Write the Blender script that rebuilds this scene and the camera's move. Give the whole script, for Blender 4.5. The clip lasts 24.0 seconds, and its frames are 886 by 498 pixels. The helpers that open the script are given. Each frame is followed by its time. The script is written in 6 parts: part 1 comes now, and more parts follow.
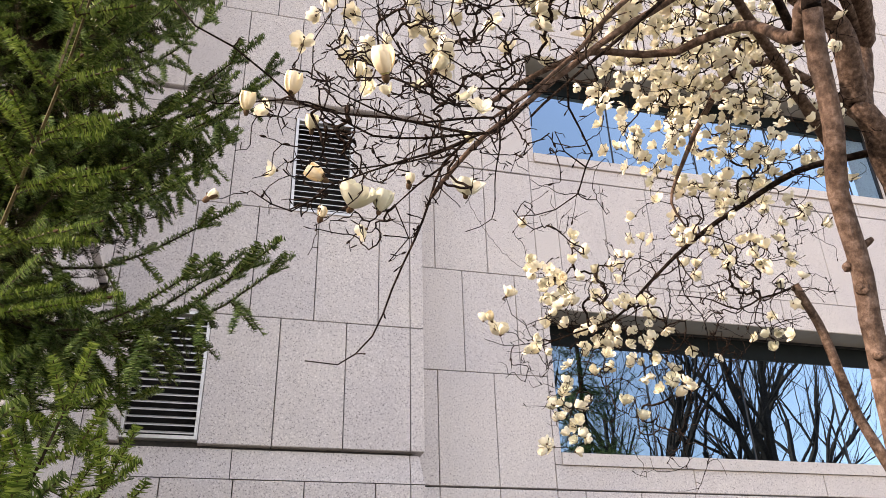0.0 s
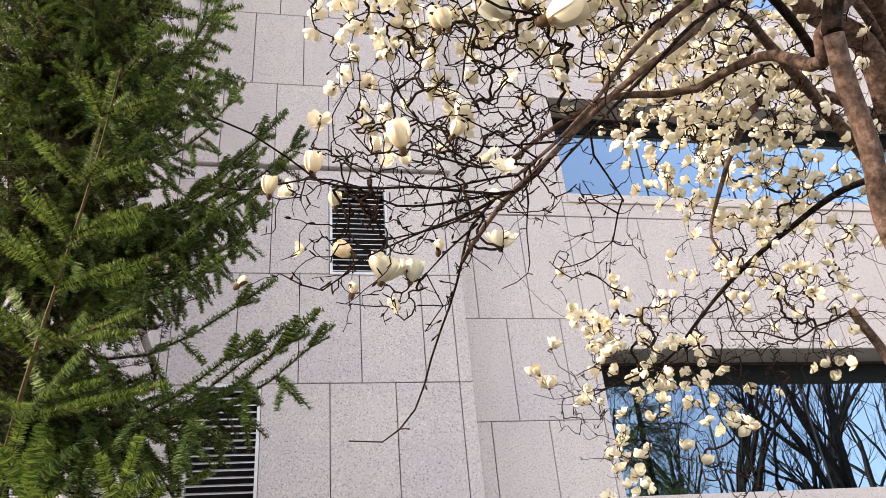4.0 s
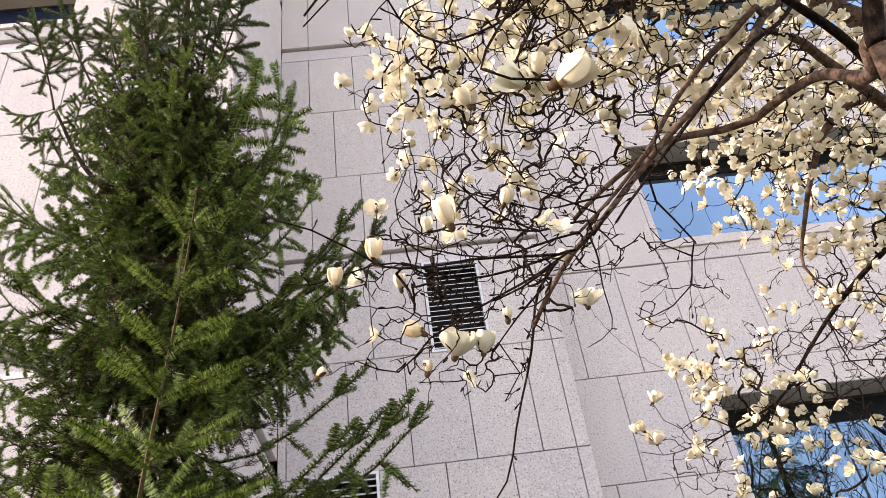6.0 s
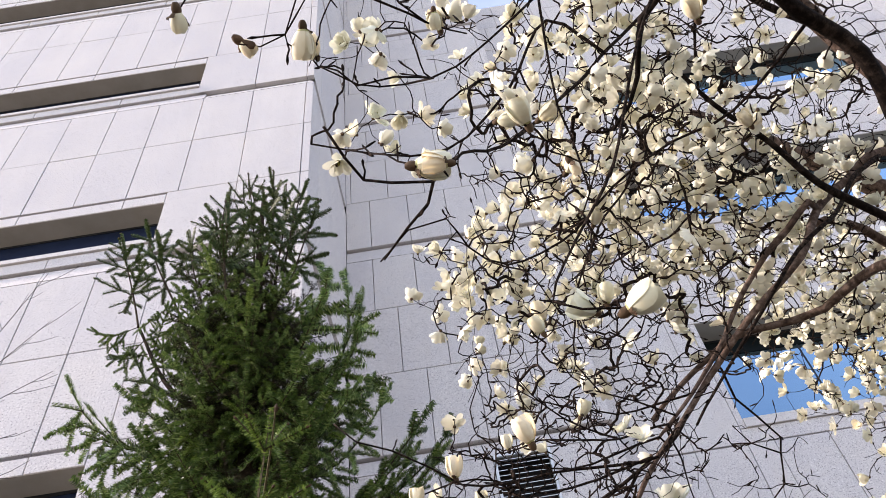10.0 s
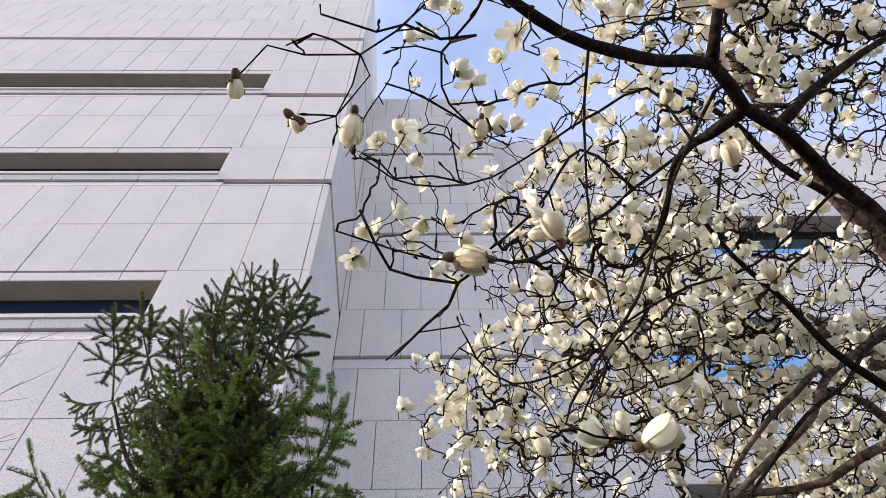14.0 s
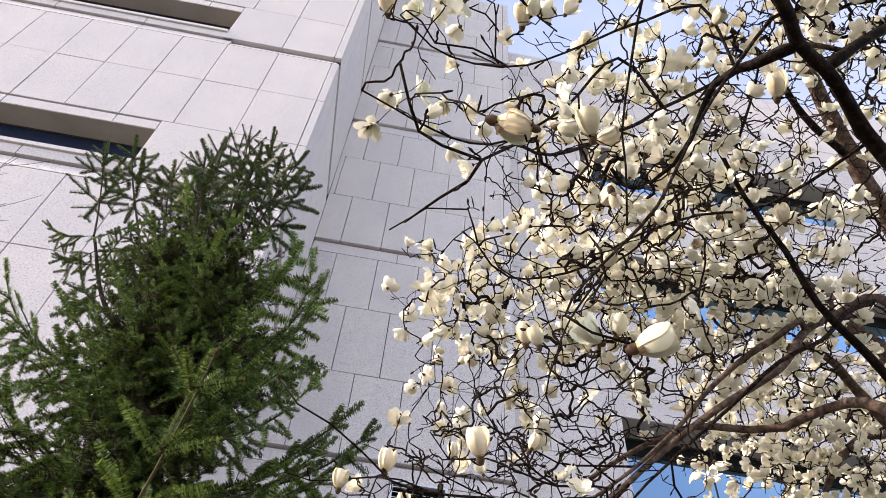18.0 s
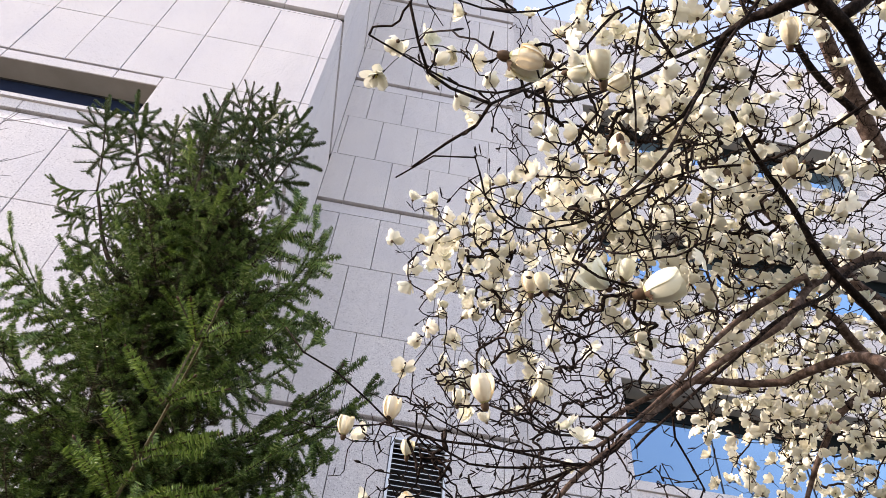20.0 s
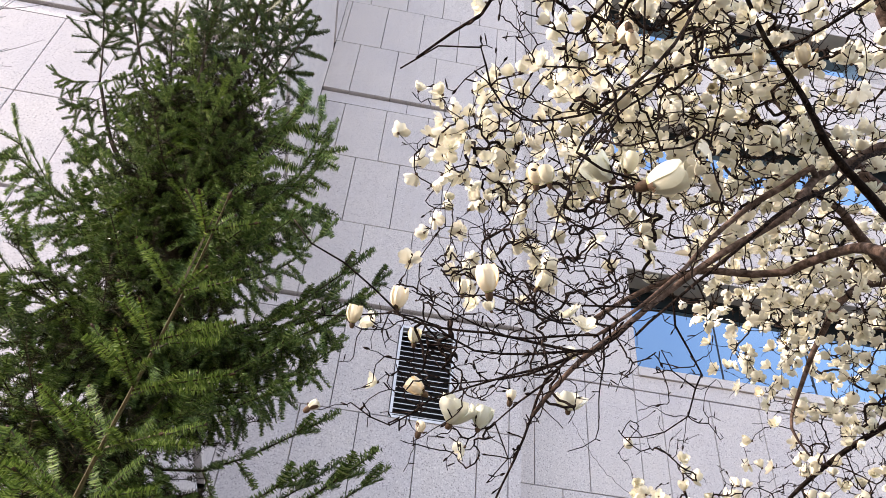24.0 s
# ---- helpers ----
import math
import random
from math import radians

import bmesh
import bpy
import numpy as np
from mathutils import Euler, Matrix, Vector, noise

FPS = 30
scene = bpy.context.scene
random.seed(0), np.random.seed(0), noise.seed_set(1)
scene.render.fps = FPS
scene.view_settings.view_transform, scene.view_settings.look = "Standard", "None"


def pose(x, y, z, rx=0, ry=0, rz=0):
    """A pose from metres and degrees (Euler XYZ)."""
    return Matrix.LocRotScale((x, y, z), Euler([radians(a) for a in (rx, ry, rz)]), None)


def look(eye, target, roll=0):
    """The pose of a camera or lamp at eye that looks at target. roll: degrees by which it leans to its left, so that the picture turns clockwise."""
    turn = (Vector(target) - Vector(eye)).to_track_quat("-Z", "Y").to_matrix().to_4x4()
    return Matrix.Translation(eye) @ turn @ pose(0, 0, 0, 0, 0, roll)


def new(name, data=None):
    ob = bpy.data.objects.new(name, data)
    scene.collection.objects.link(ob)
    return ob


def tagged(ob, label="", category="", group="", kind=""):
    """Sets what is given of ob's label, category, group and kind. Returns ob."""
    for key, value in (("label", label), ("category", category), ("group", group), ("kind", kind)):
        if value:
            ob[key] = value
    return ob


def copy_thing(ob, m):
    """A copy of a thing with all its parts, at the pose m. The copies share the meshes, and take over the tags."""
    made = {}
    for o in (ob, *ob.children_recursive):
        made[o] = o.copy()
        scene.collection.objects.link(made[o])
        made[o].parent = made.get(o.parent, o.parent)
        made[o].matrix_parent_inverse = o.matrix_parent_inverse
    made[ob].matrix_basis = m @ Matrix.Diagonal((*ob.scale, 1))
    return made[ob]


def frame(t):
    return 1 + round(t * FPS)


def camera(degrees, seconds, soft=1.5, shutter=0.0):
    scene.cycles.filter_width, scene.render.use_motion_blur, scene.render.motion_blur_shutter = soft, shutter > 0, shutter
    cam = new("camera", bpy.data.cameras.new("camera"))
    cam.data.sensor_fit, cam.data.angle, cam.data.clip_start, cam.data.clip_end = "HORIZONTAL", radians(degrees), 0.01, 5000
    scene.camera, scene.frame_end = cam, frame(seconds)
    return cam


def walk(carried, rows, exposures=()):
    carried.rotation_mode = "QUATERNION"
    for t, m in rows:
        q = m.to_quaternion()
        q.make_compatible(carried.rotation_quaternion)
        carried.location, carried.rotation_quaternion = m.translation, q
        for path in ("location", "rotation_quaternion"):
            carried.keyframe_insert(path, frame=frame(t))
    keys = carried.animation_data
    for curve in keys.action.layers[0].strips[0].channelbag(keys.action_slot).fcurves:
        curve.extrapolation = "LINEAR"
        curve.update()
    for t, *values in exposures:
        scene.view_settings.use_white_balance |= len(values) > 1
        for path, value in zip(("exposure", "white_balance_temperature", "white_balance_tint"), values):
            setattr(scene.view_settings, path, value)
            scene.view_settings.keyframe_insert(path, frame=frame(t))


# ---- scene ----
cam = camera(58.48, 24.0, soft=0.30)
PATH = [
    (0, (0.002, 0.001, 1.600), (0.934, 3.410, 3.474), -1.57),
    (0.5, (0.002, 0.005, 1.602), (0.945, 3.415, 3.469), -1.59),
    (1, (0.003, 0.008, 1.606), (0.959, 3.416, 3.470), -1.68),
    (1.5, (0.002, 0.004, 1.608), (0.968, 3.409, 3.471), -1.97),
    (3.5, (0.005, 0.012, 1.645), (0.823, 3.369, 3.660), -4.27),
    (4, (0.021, 0.006, 1.639), (0.735, 3.336, 3.736), -5.34),
    (4.5, (0.044, -0.006, 1.634), (0.618, 3.298, 3.814), -6.52),
    (5, (0.063, -0.012, 1.625), (0.496, 3.260, 3.885), -7.54),
    (5.5, (0.076, -0.013, 1.623), (0.389, 3.213, 3.967), -8.34),
    (6, (0.080, -0.013, 1.627), (0.311, 3.152, 4.063), -8.55),
    (6.5, (0.082, -0.014, 1.627), (0.270, 3.079, 4.156), -8.21),
    (7, (0.082, -0.015, 1.631), (0.245, 3.004, 4.249), -8.06),
    (7.5, (0.077, -0.026, 1.630), (0.224, 2.925, 4.325), -7.97),
    (8, (0.078, -0.036, 1.631), (0.209, 2.846, 4.402), -7.90),
    (8.5, (0.077, -0.051, 1.630), (0.191, 2.747, 4.485), -7.78),
    (9, (0.072, -0.064, 1.633), (0.172, 2.635, 4.584), -7.76),
    (9.5, (0.067, -0.072, 1.636), (0.149, 2.516, 4.686), -8.30),
    (10, (0.068, -0.079, 1.637), (0.102, 2.414, 4.764), -9.53),
    (10.5, (0.071, -0.086, 1.637), (0.026, 2.309, 4.841), -11.09),
    (11, (0.076, -0.096, 1.637), (-0.044, 2.191, 4.917), -12.33),
    (11.5, (0.077, -0.104, 1.639), (-0.082, 2.092, 4.979), -12.52),
    (13.5, (0.060, -0.069, 1.643), (0.050, 1.965, 5.087), -6.86),
    (14, (0.034, -0.049, 1.644), (0.145, 1.942, 5.111), -2.98),
    (14.5, (0.007, -0.040, 1.642), (0.214, 1.891, 5.139), 1.21),
    (15, (-0.010, -0.039, 1.641), (0.230, 1.860, 5.153), 4.54),
    (15.5, (-0.014, -0.033, 1.641), (0.227, 1.880, 5.145), 6.46),
    (16, (-0.014, -0.019, 1.637), (0.211, 1.965, 5.103), 6.99),
    (16.5, (-0.011, -0.011, 1.635), (0.205, 2.083, 5.036), 6.67),
    (17, (-0.006, -0.011, 1.633), (0.207, 2.212, 4.952), 6.09),
    (17.5, (-0.002, -0.008, 1.635), (0.212, 2.314, 4.885), 5.81),
    (18, (0.001, -0.007, 1.635), (0.219, 2.376, 4.840), 5.63),
    (18.5, (0.001, -0.005, 1.629), (0.227, 2.408, 4.811), 5.57),
    (20.5, (-0.002, 0.013, 1.624), (0.241, 2.596, 4.668), 6.21),
    (21, (0.001, 0.011, 1.627), (0.243, 2.642, 4.630), 6.42),
    (21.5, (0.002, 0.007, 1.626), (0.245, 2.672, 4.599), 6.53),
    (22, (-0.002, 0.004, 1.622), (0.251, 2.715, 4.552), 6.35),
    (22.5, (-0.001, 0.010, 1.627), (0.264, 2.794, 4.487), 6.23),
    (23, (-0.005, 0.001, 1.617), (0.274, 2.864, 4.397), 5.85),
    (23.5, (-0.002, 0.001, 1.615), (0.284, 2.913, 4.342), 5.86),
    (24, (0.001, 0.002, 1.617), (0.297, 2.929, 4.327), 5.64),
]
walk(cam, [(t, look(eye, aim, roll)) for t, eye, aim, roll in PATH], [(0.0, 2.06, 8750, 25), (4.5, 2.12, 8500, 25), (7.0, 2.04, 8250, 26.5), (8.0, 2.00, 8050, 25.5), (10.0, 1.81, 7150, 21.5), (11.0, 1.72, 7050, 21), (14.0, 1.54, 7000, 20.5), (17.0, 1.68, 7300, 22), (21.0, 1.97, 7350, 23), (24.0, 2.04, 7450, 23.5)])

# ---- world and sun ----
world = bpy.data.worlds.new("sky")
scene.world = world
world.use_nodes = True
wn = world.node_tree.nodes
sky = wn.new("ShaderNodeTexSky")
sky.sky_type, sky.sun_disc = "NISHITA", False
SUN_AZ, SUN_EL = -95.5, 32.0      # degrees: clockwise from +y, above the horizon
sky.air_density, sky.dust_density, sky.ozone_density = 1.0, 0.7, 1.0
sky.sun_elevation, sky.sun_rotation = radians(SUN_EL), radians(SUN_AZ)
wn["Background"].inputs["Strength"].default_value = 0.15
# a thin veil of high cloud over the blue
way = wn.new("ShaderNodeTexCoord").outputs["Generated"]
veil = wn.new("ShaderNodeTexNoise")
veil.inputs["Scale"].default_value, veil.inputs["Detail"].default_value, veil.inputs["Roughness"].default_value = 2.2, 6, 0.6
world.node_tree.links.new(way, veil.inputs["Vector"])
thick = wn.new("ShaderNodeMapRange")
for k, v in enumerate((0.35, 0.75, 0.04, 0.40)):
    thick.inputs[k + 1].default_value = v
world.node_tree.links.new(veil.outputs["Fac"], thick.inputs[0])
cloudy = wn.new("ShaderNodeMix")
cloudy.data_type = "RGBA"
cloudy.inputs[7].default_value = (3.4, 3.7, 4.1, 1)
world.node_tree.links.new(thick.outputs[0], cloudy.inputs[0])
world.node_tree.links.new(sky.outputs[0], cloudy.inputs[6])
world.node_tree.links.new(cloudy.outputs[2], wn["Background"].inputs["Color"])
sun = new("sun", bpy.data.lights.new("sun", "SUN"))
sun.data.energy, sun.data.angle, sun.data.color = 1.9, radians(1.0), (1.0, 0.95, 0.88)
sun_from = Vector((math.sin(radians(SUN_AZ)) * math.cos(radians(SUN_EL)),
                   math.cos(radians(SUN_AZ)) * math.cos(radians(SUN_EL)), math.sin(radians(SUN_EL))))
sun.matrix_world = look(sun_from * 60, (0, 0, 0))

# ---- materials ----
def shader(name, rough=0.6, metal=0.0, spec=0.4):
    m = bpy.data.materials.new(name)
    m.use_nodes = True
    nt = m.node_tree
    b = nt.nodes["Principled BSDF"]
    b.inputs["Roughness"].default_value, b.inputs["Metallic"].default_value = rough, metal
    b.inputs["Specular IOR Level"].default_value = spec
    return m, nt, b


def ramp(nt, fac, stops, mode="LINEAR"):
    r = nt.nodes.new("ShaderNodeValToRGB")
    r.color_ramp.interpolation = mode
    while len(r.color_ramp.elements) < len(stops):
        r.color_ramp.elements.new(0.5)
    for e, (p, c) in zip(r.color_ramp.elements, stops):
        e.position, e.color = p, (*c, 1)
    nt.links.new(fac, r.inputs[0])
    return r.outputs[0]


def noise_tex(nt, vec, scale, detail=4, rough=0.6):
    n = nt.nodes.new("ShaderNodeTexNoise")
    n.inputs["Scale"].default_value, n.inputs["Detail"].default_value, n.inputs["Roughness"].default_value = scale, detail, rough
    nt.links.new(vec, n.inputs["Vector"])
    return n.outputs["Fac"]


def mixed(nt, a, b, fac, blend="MIX"):
    n = nt.nodes.new("ShaderNodeMix")
    n.data_type, n.blend_type = "RGBA", blend
    for sock, v in ((n.inputs[6], a), (n.inputs[7], b)):
        if isinstance(v, tuple):
            sock.default_value = (*v, 1)
        else:
            nt.links.new(v, sock)
    if isinstance(fac, float):
        n.inputs[0].default_value = fac
    else:
        nt.links.new(fac, n.inputs[0])
    return n.outputs[2]


def bump(nt, b, height, strength, dist):
    n = nt.nodes.new("ShaderNodeBump")
    n.inputs["Strength"].default_value, n.inputs["Distance"].default_value = strength, dist
    nt.links.new(height, n.inputs["Height"])
    nt.links.new(n.outputs[0], b.inputs["Normal"])


def world_pos(nt):
    return nt.nodes.new("ShaderNodeNewGeometry").outputs["Position"]


def granite(name, base, dark, light, rough=0.75, contrast=1.0):
    m, nt, b = shader(name, rough)
    p = world_pos(nt)
    grain = noise_tex(nt, p, 62, 4, 0.75)
    c = ramp(nt, grain, [(0.34, dark), (0.45, base), (0.56, base), (0.66, light)])
    vor = nt.nodes.new("ShaderNodeTexVoronoi")
    vor.inputs["Scale"].default_value = 38
    nt.links.new(p, vor.inputs["Vector"])
    pits = ramp(nt, vor.outputs["Distance"], [(0.10, (0.22, 0.21, 0.22)), (0.22, (1, 1, 1))])
    where = ramp(nt, noise_tex(nt, p, 9, 3), [(0.40, (0, 0, 0)), (0.55, (1, 1, 1))])
    c = mixed(nt, c, mixed(nt, c, pits, 1.0, "MULTIPLY"), where)
    cloud = ramp(nt, noise_tex(nt, p, 1.3, 5), [(0.3, (0.93, 0.93, 0.95)), (0.7, (1.04, 1.03, 1.01))])
    c = mixed(nt, c, cloud, 1.0, "MULTIPLY")
    # faint run-off streaks down the face
    mp = nt.nodes.new("ShaderNodeMapping")
    mp.inputs["Scale"].default_value = (6.0, 6.0, 0.35)
    nt.links.new(p, mp.inputs["Vector"])
    streak = ramp(nt, noise_tex(nt, mp.outputs[0], 1.0, 5, 0.65), [(0.36, (0.965, 0.962, 0.96)), (0.6, (1, 1, 1))])
    c = mixed(nt, c, streak, 1.0, "MULTIPLY")
    rnd = nt.nodes.new("ShaderNodeObjectInfo").outputs["Random"]
    c = mixed(nt, c, ramp(nt, rnd, [(0, (0.965, 0.965, 0.975)), (0.5, (1, 0.995, 0.99)), (1, (1.025, 1.02, 1.012))]), 1.0, "MULTIPLY")
    nt.links.new(c, b.inputs["Base Color"])
    bump(nt, b, grain, 0.25, 0.004)
    return m


GRANITE = granite("flamed_granite", (0.60, 0.565, 0.55), (0.20, 0.185, 0.19), (0.82, 0.79, 0.76))
GRANITE_SMOOTH = granite("honed_granite", (0.60, 0.565, 0.54), (0.42, 0.39, 0.385), (0.70, 0.67, 0.64), 0.6)

JOINT, nt, b = shader("joint_backing", 0.9)
nt.links.new(ramp(nt, noise_tex(nt, world_pos(nt), 20), [(0.3, (0.05, 0.05, 0.052)), (0.7, (0.09, 0.088, 0.085))]), b.inputs["Base Color"])

# dark grey, so that the rooms behind the glass look unlit
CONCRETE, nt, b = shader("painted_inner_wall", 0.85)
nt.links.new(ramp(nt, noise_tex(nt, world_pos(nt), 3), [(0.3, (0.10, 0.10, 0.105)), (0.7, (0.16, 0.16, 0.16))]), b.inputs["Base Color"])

STEEL, nt, b = shader("louvre_aluminium", 0.42, 0.7)
nt.links.new(ramp(nt, noise_tex(nt, world_pos(nt), 14, 5), [(0.3, (0.50, 0.49, 0.47)), (0.7, (0.66, 0.65, 0.62))]), b.inputs["Base Color"])

# near-black colour stands in for the lack of light inside the vents
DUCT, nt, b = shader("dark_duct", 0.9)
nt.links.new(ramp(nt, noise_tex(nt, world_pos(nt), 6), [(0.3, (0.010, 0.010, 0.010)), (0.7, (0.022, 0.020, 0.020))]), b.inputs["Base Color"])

FRAME, nt, b = shader("dark_window_frame", 0.4, 0.5)
nt.links.new(ramp(nt, noise_tex(nt, world_pos(nt), 9), [(0.3, (0.018, 0.020, 0.024)), (0.7, (0.035, 0.038, 0.042))]), b.inputs["Base Color"])

# dark band set across the top of the bay windows
HEAD_BAND, nt, b = shader("dark_header_panel", 0.5, 0.0, 0.10)
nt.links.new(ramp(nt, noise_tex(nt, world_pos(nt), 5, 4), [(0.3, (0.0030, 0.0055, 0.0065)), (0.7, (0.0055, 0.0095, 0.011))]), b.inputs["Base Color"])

# navy band that stands for the dark glass of the wing windows
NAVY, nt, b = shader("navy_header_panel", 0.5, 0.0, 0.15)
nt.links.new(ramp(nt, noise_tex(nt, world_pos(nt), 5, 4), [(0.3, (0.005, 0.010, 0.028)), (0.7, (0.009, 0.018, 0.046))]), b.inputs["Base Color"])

SOFFIT, nt, b = shader("painted_soffit", 0.7)
nt.links.new(ramp(nt, noise_tex(nt, world_pos(nt), 2.5, 5), [(0.3, (0.27, 0.245, 0.20)), (0.7, (0.34, 0.31, 0.26))]), b.inputs["Base Color"])

# coated solar glass: part mirror, part tinted see-through
GLASS = bpy.data.materials.new("coated_glass")
GLASS.use_nodes = True
nt = GLASS.node_tree
nt.nodes.clear()
out = nt.nodes.new("ShaderNodeOutputMaterial")
gl = nt.nodes.new("ShaderNodeBsdfGlossy")
gl.inputs["Color"].default_value, gl.inputs["Roughness"].default_value = (0.43, 0.70, 0.93, 1), 0.004
tr = nt.nodes.new("ShaderNodeBsdfTransparent")
tr.inputs["Color"].default_value = (0.16, 0.20, 0.22, 1)
mx = nt.nodes.new("ShaderNodeMixShader")
facing = nt.nodes.new("ShaderNodeLayerWeight")
facing.inputs["Blend"].default_value = 0.5
gloss = nt.nodes.new("ShaderNodeMapRange")
for k, v in enumerate((0.18, 0.45, 0.34, 0.85)):
    gloss.inputs[k + 1].default_value = v
nt.links.new(facing.outputs["Facing"], gloss.inputs[0])
nt.links.new(gloss.outputs[0], mx.inputs[0])
nt.links.new(tr.outputs[0], mx.inputs[1])
nt.links.new(gl.outputs[0], mx.inputs[2])
nt.links.new(mx.outputs[0], out.inputs[0])
wob = nt.nodes.new("ShaderNodeBump")
wob.inputs["Strength"].default_value, wob.inputs["Distance"].default_value = 0.05, 0.02
nt.links.new(noise_tex(nt, world_pos(nt), 1.6, 1), wob.inputs["Height"])
nt.links.new(wob.outputs[0], gl.inputs["Normal"])


DARK_GLASS = GLASS.copy()
DARK_GLASS.name = "plain_dark_glass"
for n in DARK_GLASS.node_tree.nodes:
    if n.bl_idname == "ShaderNodeMapRange":
        n.inputs[3].default_value, n.inputs[4].default_value = 0.10, 0.35
    elif n.bl_idname == "ShaderNodeBsdfTransparent":
        n.inputs["Color"].default_value = (0.05, 0.07, 0.10, 1)


def bark(name, a, b_, c_, scale=60):
    m, nt, b = shader(name, 0.85, 0.0, 0.06)
    p = world_pos(nt)
    n1 = noise_tex(nt, p, scale, 5, 0.65)
    c = ramp(nt, n1, [(0.3, a), (0.5, b_), (0.72, c_)])
    patch = ramp(nt, noise_tex(nt, p, 9, 3), [(0.4, (0.84, 0.84, 0.85)), (0.65, (1.08, 1.06, 1.04))])
    nt.links.new(mixed(nt, c, patch, 1.0, "MULTIPLY"), b.inputs["Base Color"])
    flat = nt.nodes.new("ShaderNodeMapping")
    flat.inputs["Scale"].default_value = (1, 1, 0.22)
    nt.links.new(p, flat.inputs["Vector"])
    ridge = noise_tex(nt, flat.outputs[0], scale * 2.2, 4, 0.7)
    bump(nt, b, mixed(nt, n1, ridge, 0.5), 0.9, 0.008)
    return m


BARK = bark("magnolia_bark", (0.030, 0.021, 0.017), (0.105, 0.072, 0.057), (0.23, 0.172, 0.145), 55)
# darker limb bark, blackened further in colour as if seen against the sky
LIMB_BARK_BACKLIT = bark("magnolia_limb_bark", (0.005, 0.0036, 0.0030), (0.014, 0.0098, 0.0080), (0.050, 0.036, 0.029), 70)
# the lightest twig stop is raised to paint sunlit flecks
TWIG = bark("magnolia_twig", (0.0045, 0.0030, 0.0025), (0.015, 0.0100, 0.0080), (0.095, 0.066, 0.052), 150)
SPRUCE_BARK = bark("spruce_bark", (0.014, 0.010, 0.007), (0.036, 0.026, 0.018), (0.08, 0.058, 0.043), 35)
BARE_BARK = bark("bare_bark", (0.02, 0.015, 0.012), (0.05, 0.04, 0.035), (0.09, 0.075, 0.065), 30)


def leafy(name, stops, trans, rough=0.5, island=True, scale=25, spread=0.16, spec=0.15):
    """Thin plant tissue: lets some light through; spread sets how far one bough differs from the next."""
    m, nt, b = shader(name, rough, 0.0, spec)
    o = nt.nodes["Material Output"]
    if island:
        f = nt.nodes.new("ShaderNodeNewGeometry").outputs["Random Per Island"]
    else:
        f = noise_tex(nt, world_pos(nt), scale, 3)
    c = ramp(nt, f, stops)
    rnd = nt.nodes.new("ShaderNodeObjectInfo").outputs["Random"]
    c = mixed(nt, c, ramp(nt, rnd, [(0, (0.98 - spread, 1.02 - spread, 0.96 - spread)), (1, (0.96 + spread, 0.92 + spread, 0.84 + spread))]), 1.0, "MULTIPLY")
    nt.links.new(c, b.inputs["Base Color"])
    t = nt.nodes.new("ShaderNodeBsdfTranslucent")
    nt.links.new(c, t.inputs["Color"])
    x = nt.nodes.new("ShaderNodeMixShader")
    x.inputs[0].default_value = trans
    nt.links.new(b.outputs[0], x.inputs[1])
    nt.links.new(t.outputs[0], x.inputs[2])
    nt.links.new(x.outputs[0], o.inputs[0])
    return m


NEEDLE = leafy("spruce_needles", [(0.0, (0.028, 0.060, 0.017)), (0.5, (0.100, 0.172, 0.046)), (0.85, (0.205, 0.295, 0.090)), (1.0, (0.38, 0.46, 0.20))], 0.05, 0.36, spread=0.50, spec=0.18)
# young needles, with the brightness of sunlit boughs put into the colour too
NEEDLE_YOUNG_LIT = leafy("spruce_young_needles", [(0.0, (0.034, 0.072, 0.012)), (0.5, (0.118, 0.198, 0.034)), (1.0, (0.28, 0.37, 0.095))], 0.2, 0.42, spread=0.22, spec=0.25)
NEEDLE_TIP = leafy("grey_green_tip_needles", [(0.0, (0.024, 0.044, 0.014)), (0.6, (0.062, 0.100, 0.030)), (1.0, (0.16, 0.20, 0.09))], 0.14, 0.45)
# inner needles: the shade inside the crown is put into this colour
NEEDLE_SHADE = leafy("dead_inner_needles", [(0.0, (0.008, 0.008, 0.004)), (0.6, (0.022, 0.024, 0.010)), (1.0, (0.05, 0.04, 0.02))], 0.0, 0.7)
TWIG_WOOD = leafy("spruce_twig_wood", [(0.35, (0.030, 0.026, 0.012)), (0.65, (0.085, 0.068, 0.034))], 0.0, 0.7, False, 120)
YOUNG_BARK = leafy("tan_young_bark", [(0.35, (0.045, 0.034, 0.014)), (0.65, (0.10, 0.078, 0.034))], 0.0, 0.7, False, 120)
BUD_BROWN = leafy("brown_spruce_bud", [(0.3, (0.030, 0.016, 0.010)), (0.7, (0.09, 0.05, 0.028))], 0.0, 0.7, False, 160)
PETAL = leafy("magnolia_petal", [(0.25, (0.85, 0.815, 0.70)), (0.5, (0.89, 0.865, 0.775)), (0.8, (0.90, 0.89, 0.83))], 0.24, 0.5, False)
CREAM = leafy("magnolia_bud_petal", [(0.3, (0.78, 0.68, 0.50)), (0.5, (0.85, 0.79, 0.65)), (0.7, (0.86, 0.80, 0.67))], 0.16, 0.5, False, 40)
CALYX = leafy("magnolia_bud_scale", [(0.2, (0.05, 0.032, 0.022)), (0.8, (0.14, 0.09, 0.06))], 0.05, 0.8, False)
CORE = leafy("magnolia_core", [(0.2, (0.22, 0.24, 0.06)), (0.8, (0.42, 0.36, 0.12))], 0.05, 0.7, False)
